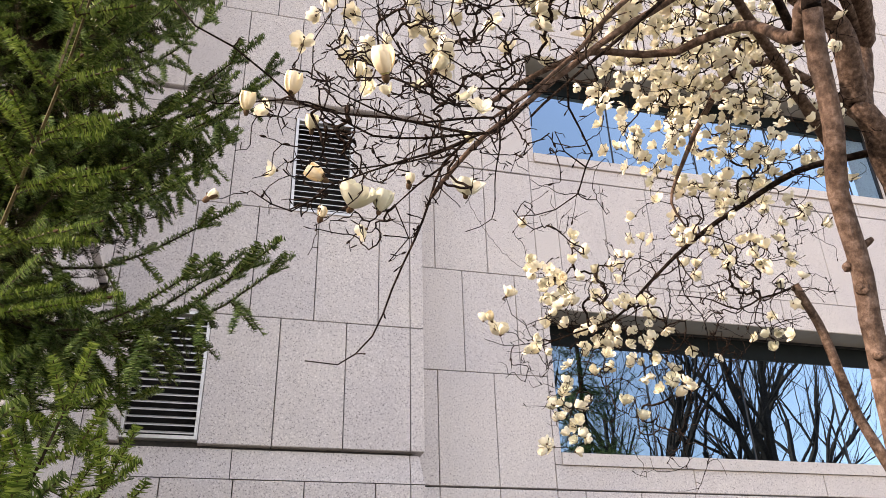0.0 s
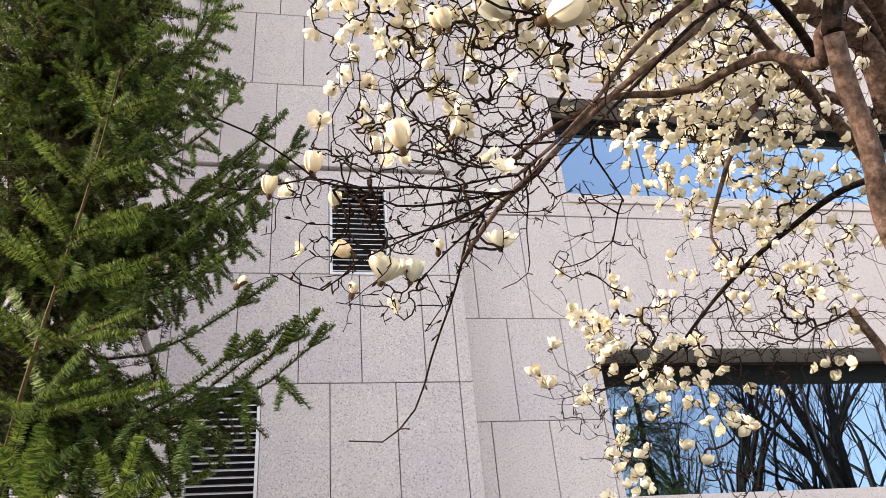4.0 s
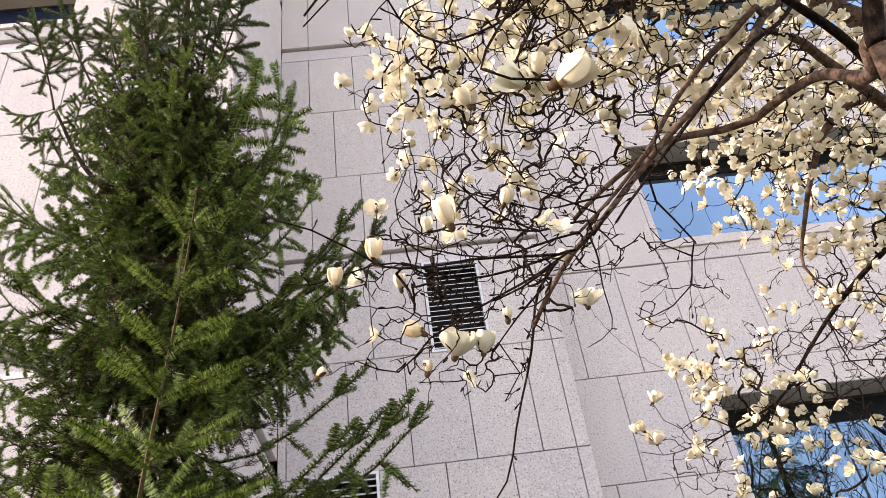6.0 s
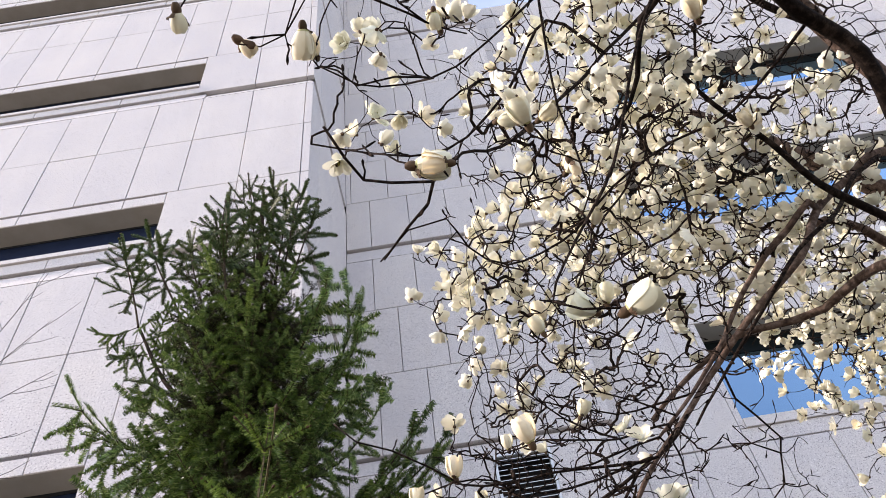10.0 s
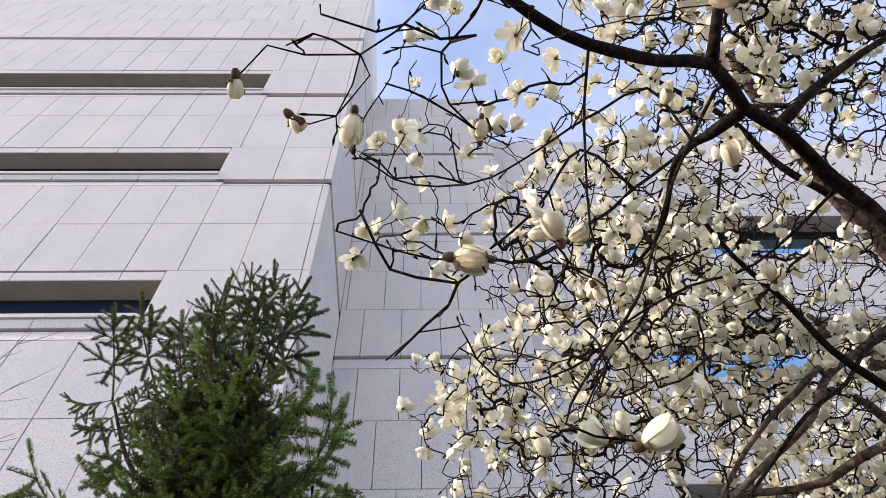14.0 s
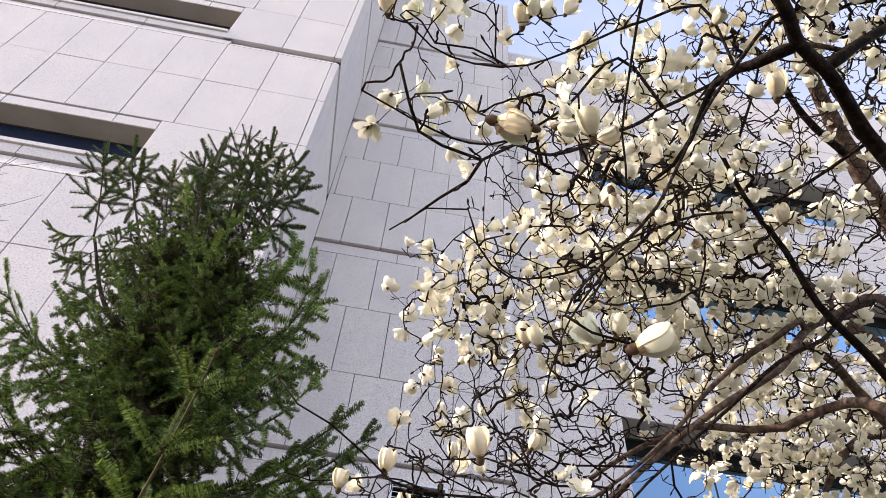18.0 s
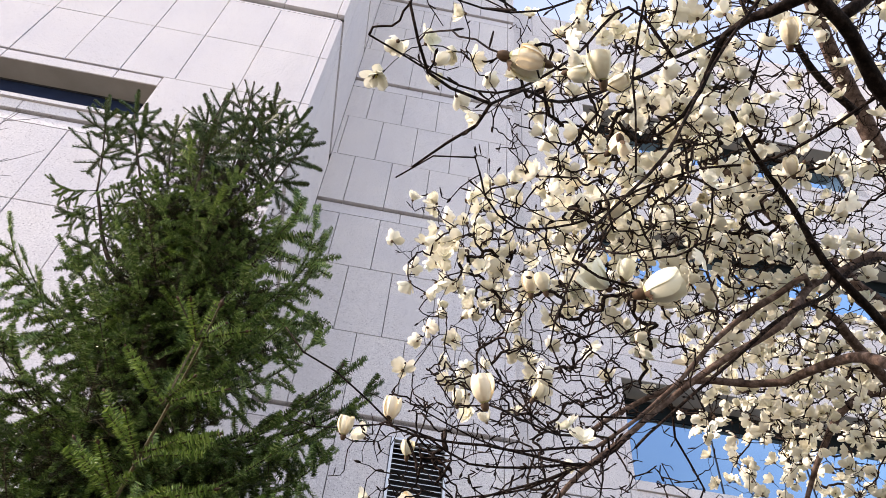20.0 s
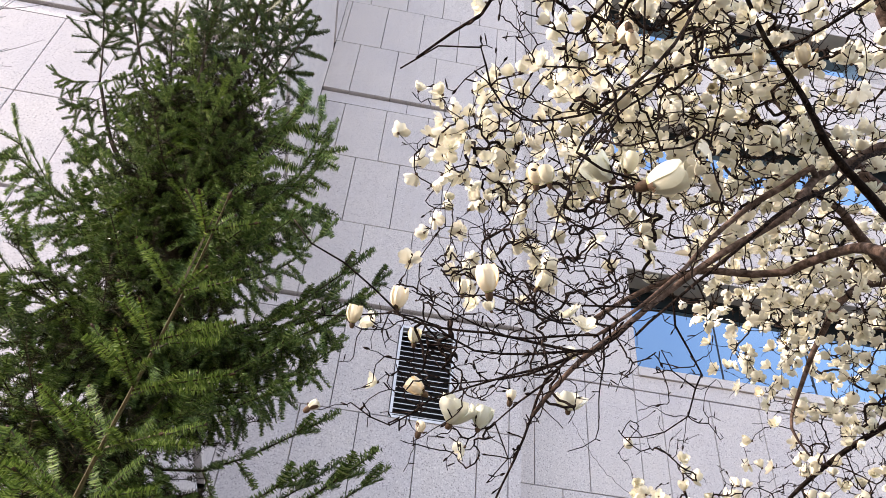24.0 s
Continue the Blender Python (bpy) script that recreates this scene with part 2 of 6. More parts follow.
GREEN_BASE = leafy("magnolia_green_base", [(0.2, (0.42, 0.42, 0.18)), (0.8, (0.62, 0.58, 0.34))], 0.2, 0.6, False)

SOIL, nt, b = shader("concrete_paving", 0.9)
p = world_pos(nt)
g1 = ramp(nt, noise_tex(nt, p, 6, 6), [(0.35, (0.19, 0.175, 0.155)), (0.6, (0.25, 0.235, 0.21)), (0.75, (0.29, 0.27, 0.245))])
far = ramp(nt, noise_tex(nt, p, 0.05, 3), [(0.4, (0.9, 0.9, 0.9)), (0.6, (1.08, 1.08, 1.05))])
nt.links.new(mixed(nt, g1, far, 1.0, "MULTIPLY"), b.inputs["Base Color"])
bump(nt, b, noise_tex(nt, p, 40, 4), 0.4, 0.01)

BED, nt, b = shader("bed_soil", 0.95)
p = world_pos(nt)
nt.links.new(ramp(nt, noise_tex(nt, p, 9, 6), [(0.35, (0.030, 0.023, 0.016)), (0.6, (0.055, 0.043, 0.028)), (0.75, (0.045, 0.055, 0.022))]), b.inputs["Base Color"])
bump(nt, b, noise_tex(nt, p, 50, 4), 0.6, 0.02)

# ---- helpers of this scene ----
def mesh_of(name, verts, faces, *mats):
    me = bpy.data.meshes.new(name)
    me.from_pydata([tuple(v) for v in verts], [], [tuple(q) for q in faces])
    for m in mats:
        me.materials.append(m)
    return me


def child(ob, parent):
    ob.parent = parent
    return ob


def empty(name, place, label, category, group="", kind=""):
    e = new(name)
    e.location = place
    return tagged(e, label, category, group, kind)


def box_geo(boxes):
    """Verts and faces of axis-aligned boxes given as ((x0, y0, z0), (x1, y1, z1))."""
    vs, fs = [], []
    for a, b in boxes:
        k = len(vs)
        vs += [(x, y, z) for z in (a[2], b[2]) for y in (a[1], b[1]) for x in (a[0], b[0])]
        fs += [[k + i for i in q] for q in ((0, 2, 3, 1), (4, 5, 7, 6), (0, 1, 5, 4), (2, 6, 7, 3), (0, 4, 6, 2), (1, 3, 7, 5))]
    return vs, fs


def box_part(name, boxes, material, parent=None, label=""):
    ob = new(name, mesh_of(name, *box_geo(boxes), material))
    if parent:
        child(ob, parent)
        ob.matrix_parent_inverse = Matrix.Translation(parent.location).inverted()
    return tagged(ob, label)


PANEL_MESH = {}


def panel_mesh(w, h, material, deep=0.10, edge=0.004):
    """A slab with its face towards -y at y = 0 and softened face edges."""
    key = (round(w, 3), round(h, 3), material.name)
    if key not in PANEL_MESH:
        x, z, e = w / 2, h / 2, edge
        back = [(-x, deep, -z), (x, deep, -z), (x, deep, z), (-x, deep, z)]
        rim = [(-x, e, -z), (x, e, -z), (x, e, z), (-x, e, z)]
        face = [(-x + e, 0, -z + e), (x - e, 0, -z + e), (x - e, 0, z - e), (-x + e, 0, z - e)]
        f = [(8, 9, 10, 11), (3, 2, 1, 0)]
        for k in range(4):
            n = (k + 1) % 4
            f += [(4 + k, 4 + n, 8 + n, 8 + k), (k, n, 4 + n, 4 + k)]
        PANEL_MESH[key] = mesh_of("panel", back + rim + face, f, material)
    return PANEL_MESH[key]


GAP = 0.008


def panel(parent, x0, x1, z0, z1, plane, material=None, side=False, low=0.0, high=0.0):
    """One slab of a wall whose face lies at y = plane (or, side, at x = plane, facing +x); low and high: grooves under and over it."""
    w, h = x1 - x0 - GAP, z1 - z0 - GAP - low - high
    if w < 0.03 or h < 0.03:
        return
    ob = new("panel", panel_mesh(w, h, material or GRANITE))
    j = random.uniform(-0.0015, 0.0015)
    mid, up = (x0 + x1) / 2, (z0 + low + z1 - high) / 2
    ob.matrix_basis = pose(plane + j, mid, up, 0, 0, 90) if side else pose(mid, plane + j, up)
    child(ob, parent)


def row_of(parent, joints, z0, z1, plane, holes=(), **kw):
    for a, b in zip(joints, joints[1:]):
        if any(a < hx1 - 0.02 and b > hx0 + 0.02 and z0 < hz1 - 0.02 and z1 > hz0 + 0.02 for hx0, hx1, hz0, hz1 in holes):
            continue
        panel(parent, a, b, z0, z1, plane, **kw)


def cap(parent, x0, x1, z0, z1, plane, back, side=False, end=False):
    """A sloping slab under a groove: its face leans back to the top; end: its right end leans too, at an outer corner."""
    a, b, d = x0 + GAP / 2, x1 - GAP / 2, DEEP
    c = b - back if end else b
    lo, hi = z0 + GAP / 2, z1 - 0.026
    vs = [(a, 0, lo), (b, 0, lo), (c, back, hi), (a, back, hi), (a, d, lo), (b, d, lo), (c, d, hi), (a, d, hi)]
    fs = [(0, 1, 2, 3), (1, 5, 6, 2), (5, 4, 7, 6), (4, 0, 3, 7), (3, 2, 6, 7), (0, 4, 5, 1)]
    if side:
        vs = [(-y, x, z) for x, y, z in vs]
    ob = new("sloping_panel", mesh_of("sloping_panel", vs, fs, GRANITE))
    ob.location = (plane, 0, 0) if side else (0, plane, 0)
    child(ob, parent)


def grid(first, step, a, b):
    """Joints from a to b, with those of the pitch that fall between."""
    n = math.ceil((a + 0.06 - first) / step)
    inner = []
    while first + n * step < b - 0.06:
        inner.append(first + n * step)
        n += 1
    return [a, *inner, b]


def frames_of(points):
    """Tangents and two cross directions along a polyline, without twist."""
    pts = [Vector(p) for p in points]
    tans = [(pts[min(i + 1, len(pts) - 1)] - pts[max(i - 1, 0)]).normalized() for i in range(len(pts))]
    side = tans[0].orthogonal().normalized()
    res = []
    for t in tans:
        side = side - t * side.dot(t)
        side = side.normalized() if side.length > 1e-6 else t.orthogonal().normalized()
        res.append((t, side, t.cross(side)))
    return pts, res


def tube(vs, fs, points, radii, sides=6, rough=0.0):
    pts, fr = frames_of(points)
    k = len(vs)
    for i, (p, (t, u, w)) in enumerate(zip(pts, fr)):
        for s in range(sides):
            a = 2 * math.pi * s / sides
            r = radii[i] * (1 + rough * noise.noise(p * 40 + Vector((s * 3.1, 0, 0))))
            vs.append(p + (u * math.cos(a) + w * math.sin(a)) * r)
    for i in range(len(pts) - 1):
        for s in range(sides):
            n = (s + 1) % sides
            fs.append((k + i * sides + s, k + i * sides + n, k + (i + 1) * sides + n, k + (i + 1) * sides + s))
    for end, rev in ((0, True), (len(pts) - 1, False)):
        ring = [k + end * sides + s for s in range(sides)]
        fs.append(ring[::-1] if rev else ring)


def smooth_line(ctrl, step):
    """Catmull-Rom through the control points, resampled at about the given step."""
    c = [Vector(p) for p in ctrl]
    c = [c[0] * 2 - c[1], *c, c[-1] * 2 - c[-2]]
    res = []
    for i in range(1, len(c) - 2):
        p0, p1, p2, p3 = c[i - 1 : i + 3]
        n = max(1, int((p2 - p1).length / step))
        for k in range(n):
            t = k / n
            res.append(0.5 * (2 * p1 + (p2 - p0) * t + (2 * p0 - 5 * p1 + 4 * p2 - p3) * t * t + (3 * p1 - p0 - 3 * p2 + p3) * t**3))
    return res + [c[-2]]


def shade_smooth(me):
    me.polygons.foreach_set("use_smooth", [True] * len(me.polygons))
    return me


# ---- ground ----
# out of view; its grey is set for the light bounced onto the walls
ground = new("ground", mesh_of("ground", [(-400, -400, 0), (400, -400, 0), (400, 400, 0), (-400, 400, 0)], [(0, 1, 2, 3)], SOIL))
tagged(ground, "unseen concrete paving, its grey set for the light it bounces", "ground", kind="structure")

# unseen dark slab, added so that less light bounces up into the trees
bed = new("planting_bed", mesh_of("planting_bed", *box_geo([((-7.0, -1.2, -0.05), (6.5, 6.3, 0.004))]), BED))
tagged(bed, "unseen dark soil slab, added to cut bounced light under the trees", "flower bed", kind="structure")

# ---- the building: three bays of granite slabs ----
STOREY = 3.66
YM, YR, YL = 6.81, 7.47, 4.58       # faces of the vent bay, the window bay and the wing
XC, XE, XW = -1.20, 1.65, 15.0      # inner corner, edge of the vent bay, end of the window bay
TOP_M, TOP_R, TOP_L = 21.42, 20.1, 23.7
Z0 = 3.29                           # first groove of the vent bay
GROOVES = (Z0, 6.945, 10.58, 14.185, 17.85, TOP_M)
DEEP = 0.10                         # slab thickness
GROOVE = 0.022

# vent bay
vent_holes = [(-0.90, -0.29, Z0 + 0.03, Z0 + 1.168), (0.32, 0.92, Z0 + 2.31, 6.72)]
wall_main = new("wall_main", mesh_of("wall_main", *box_geo([
    ((XC, YM + DEEP, 0), (XE - DEEP, YM + 0.5, vent_holes[0][2])),
    ((XC, YM + DEEP, vent_holes[0][2]), (vent_holes[0][0], YM + 0.5, vent_holes[0][3])),
    ((vent_holes[0][1], YM + DEEP, vent_holes[0][2]), (XE - DEEP, YM + 0.5, vent_holes[0][3])),
    ((XC, YM + DEEP, vent_holes[0][3]), (XE - DEEP, YM + 0.5, vent_holes[1][2])),
    ((XC, YM + DEEP, vent_holes[1][2]), (vent_holes[1][0], YM + 0.5, vent_holes[1][3])),
    ((vent_holes[1][1], YM + DEEP, vent_holes[1][2]), (XE - DEEP, YM + 0.5, vent_holes[1][3])),
    ((XC, YM + DEEP, vent_holes[1][3]), (XE - DEEP, YM + 0.5, TOP_M - 0.05)),
]), JOINT))
tagged(wall_main, "tall grey flamed granite slab wall with two louvred vents", "wall", kind="structure")

# window bay
WIN_X0, WIN_X1, SILL, HEAD = 3.23, 8.80, 3.50, 5.09
wins = [(SILL + STOREY * k, HEAD + STOREY * k) for k in range(-1, 4)]
solid, z = [], 0.0
for lo, hi in wins:
    solid.append(((WIN_X0 - 0.03, YR + DEEP, max(z, 0)), (WIN_X1 + 0.03, YR + 0.5, lo - 0.13)))
    z = hi + 0.03
solid.append(((WIN_X0 - 0.03, YR + DEEP, z), (WIN_X1 + 0.03, YR + 0.5, TOP_R - 0.05)))
wall_windows = new("wall_windows", mesh_of("wall_windows", *box_geo(solid + [
    ((XE - 0.3, YR + DEEP, 0), (WIN_X0 - 0.03, YR + 0.5, TOP_R - 0.05)), ((WIN_X1 + 0.03, YR + DEEP, 0), (XW, YR + 0.5, TOP_R - 0.05))]), JOINT))
tagged(wall_windows, "pinkish grey granite wall with long strip windows", "wall", kind="structure")

# wing
# courses of the wing, storey by storey: groove, head course, upper course
COURSES = ((1.02, 2.15, 3.25), (4.66, 5.77, 6.84), (8.16, 9.25, 10.36), (11.66, 12.80, 14.15), (15.29, 16.62, 17.88))
CREST = 18.97                       # highest groove of the wing
LW_X, LW_END = -2.80, -16.0         # windows of the wing run from LW_X to the far end
lwins = [(n + 0.22, g - 0.20) for n, g, _ in COURSES]
solid, z = [], 0.0
for lo, hi in lwins:
    solid.append(((LW_END, YL + DEEP, max(z, 0)), (LW_X + 0.03, YL + 0.45, lo - 0.07)))
    z = hi + 0.03
solid.append(((LW_END, YL + DEEP, z), (LW_X + 0.03, YL + 0.45, TOP_L - 0.05)))
wall_wing = new("wall_wing", mesh_of("wall_wing", *box_geo(solid + [((LW_X + 0.03, YL + DEEP, 0), (XC - DEEP, YL + 0.45, TOP_L - 0.05))]), JOINT))
tagged(wall_wing, "pale sunlit granite wall of the projecting wing", "wall", kind="structure")
wall_wing_side = new("wall_wing_side", mesh_of("wall_wing_side", *box_geo([((XC - 0.45, YL + 0.45, 0), (XC - DEEP, YM + 0.5, TOP_L - 0.05))]), JOINT))
tagged(wall_wing_side, "shaded granite return wall of the projecting wing", "wall", kind="structure")

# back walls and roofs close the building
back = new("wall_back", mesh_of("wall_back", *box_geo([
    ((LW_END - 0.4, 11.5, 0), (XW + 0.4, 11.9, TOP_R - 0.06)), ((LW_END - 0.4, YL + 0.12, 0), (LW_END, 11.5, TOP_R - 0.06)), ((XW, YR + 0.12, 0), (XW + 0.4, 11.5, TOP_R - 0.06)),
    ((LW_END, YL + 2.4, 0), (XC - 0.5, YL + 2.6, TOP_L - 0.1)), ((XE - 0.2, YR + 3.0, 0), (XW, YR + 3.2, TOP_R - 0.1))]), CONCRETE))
tagged(back, "inner and rear walls, coloured dark grey for unlit rooms", "wall", kind="structure")
roof = new("roof", mesh_of("roof", *box_geo([
    ((LW_END, YL + 0.02, TOP_L - 0.05), (XC - 0.02, YM + 0.45, TOP_L)), ((XC, YM + 0.02, TOP_M - 0.05), (XE - 0.02, 11.5, TOP_M)),
    ((XE, YR + 0.02, TOP_R - 0.05), (XW, 11.5, TOP_R)), ((LW_END, YM + 0.45, TOP_R - 0.05), (XC, 11.5, TOP_R - 0.005))]), GRANITE_SMOOTH))
tagged(roof, "flat granite parapet coping", "roof", kind="structure")


def louvre(name, x0, x1, z0, z1, label):
    """A vent: a frame with sloping lipped blades before a duct coloured near-black."""
    v = empty(name, (x0, YM, z0), label, "vent", "louvred wall vents")
    w, f = 0.028, -0.012
    for a, b in (((x0, YM + f, z0), (x0 + w, YM + 0.09, z1)), ((x1 - w, YM + f, z0), (x1, YM + 0.09, z1)),
                 ((x0 + w, YM + f, z0), (x1 - w, YM + 0.09, z0 + w)), ((x0 + w, YM + f, z1 - w), (x1 - w, YM + 0.09, z1))):
        box_part("frame_bar", [(a, b)], STEEL, v)
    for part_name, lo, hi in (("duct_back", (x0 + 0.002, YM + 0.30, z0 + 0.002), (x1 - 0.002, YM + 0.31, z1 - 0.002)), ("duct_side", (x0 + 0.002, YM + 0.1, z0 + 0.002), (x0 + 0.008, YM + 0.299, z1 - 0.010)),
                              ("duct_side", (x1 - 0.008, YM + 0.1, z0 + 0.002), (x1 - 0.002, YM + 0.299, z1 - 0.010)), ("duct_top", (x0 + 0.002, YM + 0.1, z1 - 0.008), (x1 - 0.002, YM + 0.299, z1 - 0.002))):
        box_part(part_name, [(lo, hi)], DUCT, v, "duct behind the blades, coloured near-black for its shade")
    l, n = x1 - x0 - 2 * w, 17
    # blade profile: a lip, then a web that rises inwards
    prof = [(0.0, 0.0), (0.0, 0.008), (0.003, 0.008), (0.003, 0.004), (0.026, 0.026), (0.028, 0.023)]
    vs = [(sx * (l / 2 + 0.004), y, z) for sx in (-1, 1) for y, z in prof]
    m = len(prof)
    fs = [(k, (k + 1) % m, m + (k + 1) % m, m + k) for k in range(m)] + [tuple(range(m))[::-1], tuple(range(m, 2 * m))]
    me = mesh_of("blade", vs, fs, STEEL)
    pitch = (z1 - z0 - 2 * w) / n
    for k in range(n):
        ob = new("blade", me)
        ob.matrix_basis = pose((x1 - x0) / 2, 0.0, w + pitch * (k + 0.25), random.uniform(-1.5, 1.5), 0, random.uniform(-0.15, 0.15))
        child(ob, v)
    return v


louvre("wall_vent", *vent_holes[0], "tall aluminium louvred vent set in granite")
louvre("wall_vent", *vent_holes[1], "smaller aluminium louvred vent set in granite")


def strip_window(name, x0, x1, lo, hi, plane, recess, mullions, label, sill_low, header=None, glass=None):
    """A strip window: recessed panes between thin mullions, stone head lining, jamb linings and a sill."""
    w = empty(name, ((x0 + x1) / 2, plane, lo), label, "window", kind="structure")
    gy = plane + recess
    tagged(w, kind="structure")
    xs = [x0 + 0.03, *mullions, x1 - 0.03]
    for a, b in zip(xs, xs[1:]):
        p = box_part("pane", [((a + 0.008, gy, lo - 0.10), (b - 0.008, gy + 0.012, hi - 0.27))], glass or GLASS, w)
        p.visible_shadow = False
    for x in mullions:
        box_part("mullion", [((x - 0.010, gy - 0.006, lo - 0.10), (x + 0.010, gy + 0.05, hi - 0.27))], FRAME, w)
    box_part("window_frame", [((x0, gy - 0.02, hi - 0.03), (x1, gy + 0.06, hi)), ((x0, gy - 0.02, lo - 0.12), (x1, gy + 0.06, lo - 0.08)),
                              ((x0, gy - 0.02, lo - 0.08), (x0 + 0.03, gy + 0.06, hi - 0.03)), ((x1 - 0.03, gy - 0.02, lo - 0.08), (x1, gy + 0.06, hi - 0.03))], FRAME, w, "dark metal window frame")
    box_part("header_panel", [((x0 + 0.03, gy - 0.012, hi - 0.27), (x1 - 0.03, gy + 0.05, hi - 0.03))], header or HEAD_BAND, w, "dark band across the top of the window")
    # linings of the opening
    box_part("soffit", [((x0 - 0.002, plane + 0.012, hi), (x1 + 0.002, gy + 0.06, hi + 0.03))], SOFFIT, w, "brown-grey painted soffit")
    for a, b in ((x0 - 0.03, x0), (x1, x1 + 0.03)):
        box_part("jamb_lining", [((a, plane + 0.012, lo), (b, gy + 0.06, hi))], GRANITE, w)
    box_part("window_sill", [((x0 - 0.004, plane - 0.025, sill_low), (x1 + 0.004, gy - 0.02, lo))], GRANITE_SMOOTH, w, "pale honed granite sill")
    return w


for k, (lo, hi) in enumerate(wins):
    if lo > 0:
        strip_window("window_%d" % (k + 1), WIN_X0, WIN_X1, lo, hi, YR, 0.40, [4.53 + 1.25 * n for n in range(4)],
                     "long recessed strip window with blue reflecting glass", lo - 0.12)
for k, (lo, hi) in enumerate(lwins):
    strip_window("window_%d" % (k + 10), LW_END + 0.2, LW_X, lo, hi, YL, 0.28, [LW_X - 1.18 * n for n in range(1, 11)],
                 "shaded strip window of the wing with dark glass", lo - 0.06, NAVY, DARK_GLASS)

# ---- spruce ----
UP = np.array([0.0, 0.0, 1.0])


def unit(v):
    return v / (np.linalg.norm(v) + 1e-9)


class Spray:
    """Collects the wood and the needles of one bough; materials: bark, needles, young needles, twig wood, buds."""

    def __init__(self, seed):
        self.rng = np.random.default_rng(seed)
        self.tris, self.mats, self.vs, self.fs, self.wood = [], [], [], [], []

    def rod(self, points, radii, mat, sides=4):
        tube(self.vs, self.fs, points, radii, sides)
        self.wood += [mat] * (len(self.fs) - len(self.wood))

    def bud(self, p, way, r):
        self.rod([p - way * r, p + way * r * 0.6, p + way * r * 2.2], (r * 0.7, r, r * 0.2), 4, 5)

    def shoot(self, start, way, length, needle, per_m, young=False, bend=0.0, r=0.0016):
        """One needled shoot that bends up or down by bend at its end; returns its end."""
        rng = self.rng
        way = unit(way)
        side = unit(np.cross(way, UP + 0.02))
        up = np.cross(side, way)
        n = max(6, int(length * per_m))
        s = (np.arange(n) + rng.random(n)) / n
        base = start + way * (s * length)[:, None] + UP * (bend * length * s**2)[:, None]
        a = rng.uniform(-0.5, np.pi + 0.5, n)
        out_ = side * np.cos(a)[:, None] + up * (0.75 * np.sin(a))[:, None]
        ln = needle * rng.uniform(0.75, 1.1, n) * np.interp(s, [0, 0.12, 0.8, 1], [0.7, 1, 1, 0.7])
        d = out_ + way * rng.uniform(0.35, 1.0, n)[:, None]
        d /= np.linalg.norm(d, axis=1)[:, None]
        # every second one is a pair that stands off to both sides
        pair = np.arange(n) % 2 == 0
        flip = -out_ + 2.0 * (up * (out_ @ up)[:, None]) + way * rng.uniform(0.3, 0.8, n)[:, None]
        flip /= np.linalg.norm(flip, axis=1)[:, None]
        tip = base + d * ln[:, None]
        wide = np.cross(d, rng.standard_normal((n, 3)))
        wide /= np.linalg.norm(wide, axis=1)[:, None] + 1e-9
        w = wide * 0.0019
        other = base + flip * (ln * 0.95)[:, None]
        third = np.where(pair[:, None], other, base + w)
        first = np.where(pair[:, None], (tip + other) / 2 - way * 0.0034, base - w)
        self.tris.append(np.stack([first, third, tip], 1))
        self.mats.append(np.full(n, 2 if young else 1))
        end = start + way * length + UP * bend * length
        self.rod([start, start + way * length * 0.5 + UP * bend * length * 0.25, end], (r * 1.3, r, r * 0.7), 3, 3)
        return end

    def frond(self, start, way, length, needle, per_m, hang, gap, young=False, bend=0.0):
        """A side shoot that carries pairs of shorter shoots."""
        way = unit(way)
        end = self.shoot(start, way, length, needle, per_m, young, bend, 0.0021)
        across = unit(np.cross(way, UP + 0.02))
        k = int(length / gap)
        for j in range(1, k + 1):
            f = (j - 0.15) / (k + 0.5)
            p = start + way * length * f + UP * bend * length * f * f
            for sgn in (-1, 1):
                if self.rng.random() < 0.10:
                    continue
                w = way * 0.75 + across * sgn * 0.68 - UP * hang * self.rng.uniform(0.2, 1.4)
                self.shoot(p, w, (0.066 + 0.46 * length * (1 - f)) * self.rng.uniform(0.75, 1.2), needle, per_m, young, -0.12 * hang)
        return end

    def mesh(self, name, *mats):
        t = np.concatenate(self.tris)
        nv = len(self.vs)
        me = bpy.data.meshes.new(name)
        me.from_pydata([tuple(v) for v in self.vs] + t.reshape(-1, 3).tolist(), [], [tuple(q) for q in self.fs] + (np.arange(len(t) * 3).reshape(-1, 3) + nv).tolist())
        for m in mats:
            me.materials.append(m)
        me.polygons.foreach_set("material_index", np.concatenate([np.array(self.wood, int), *self.mats]).astype(int))
        return me


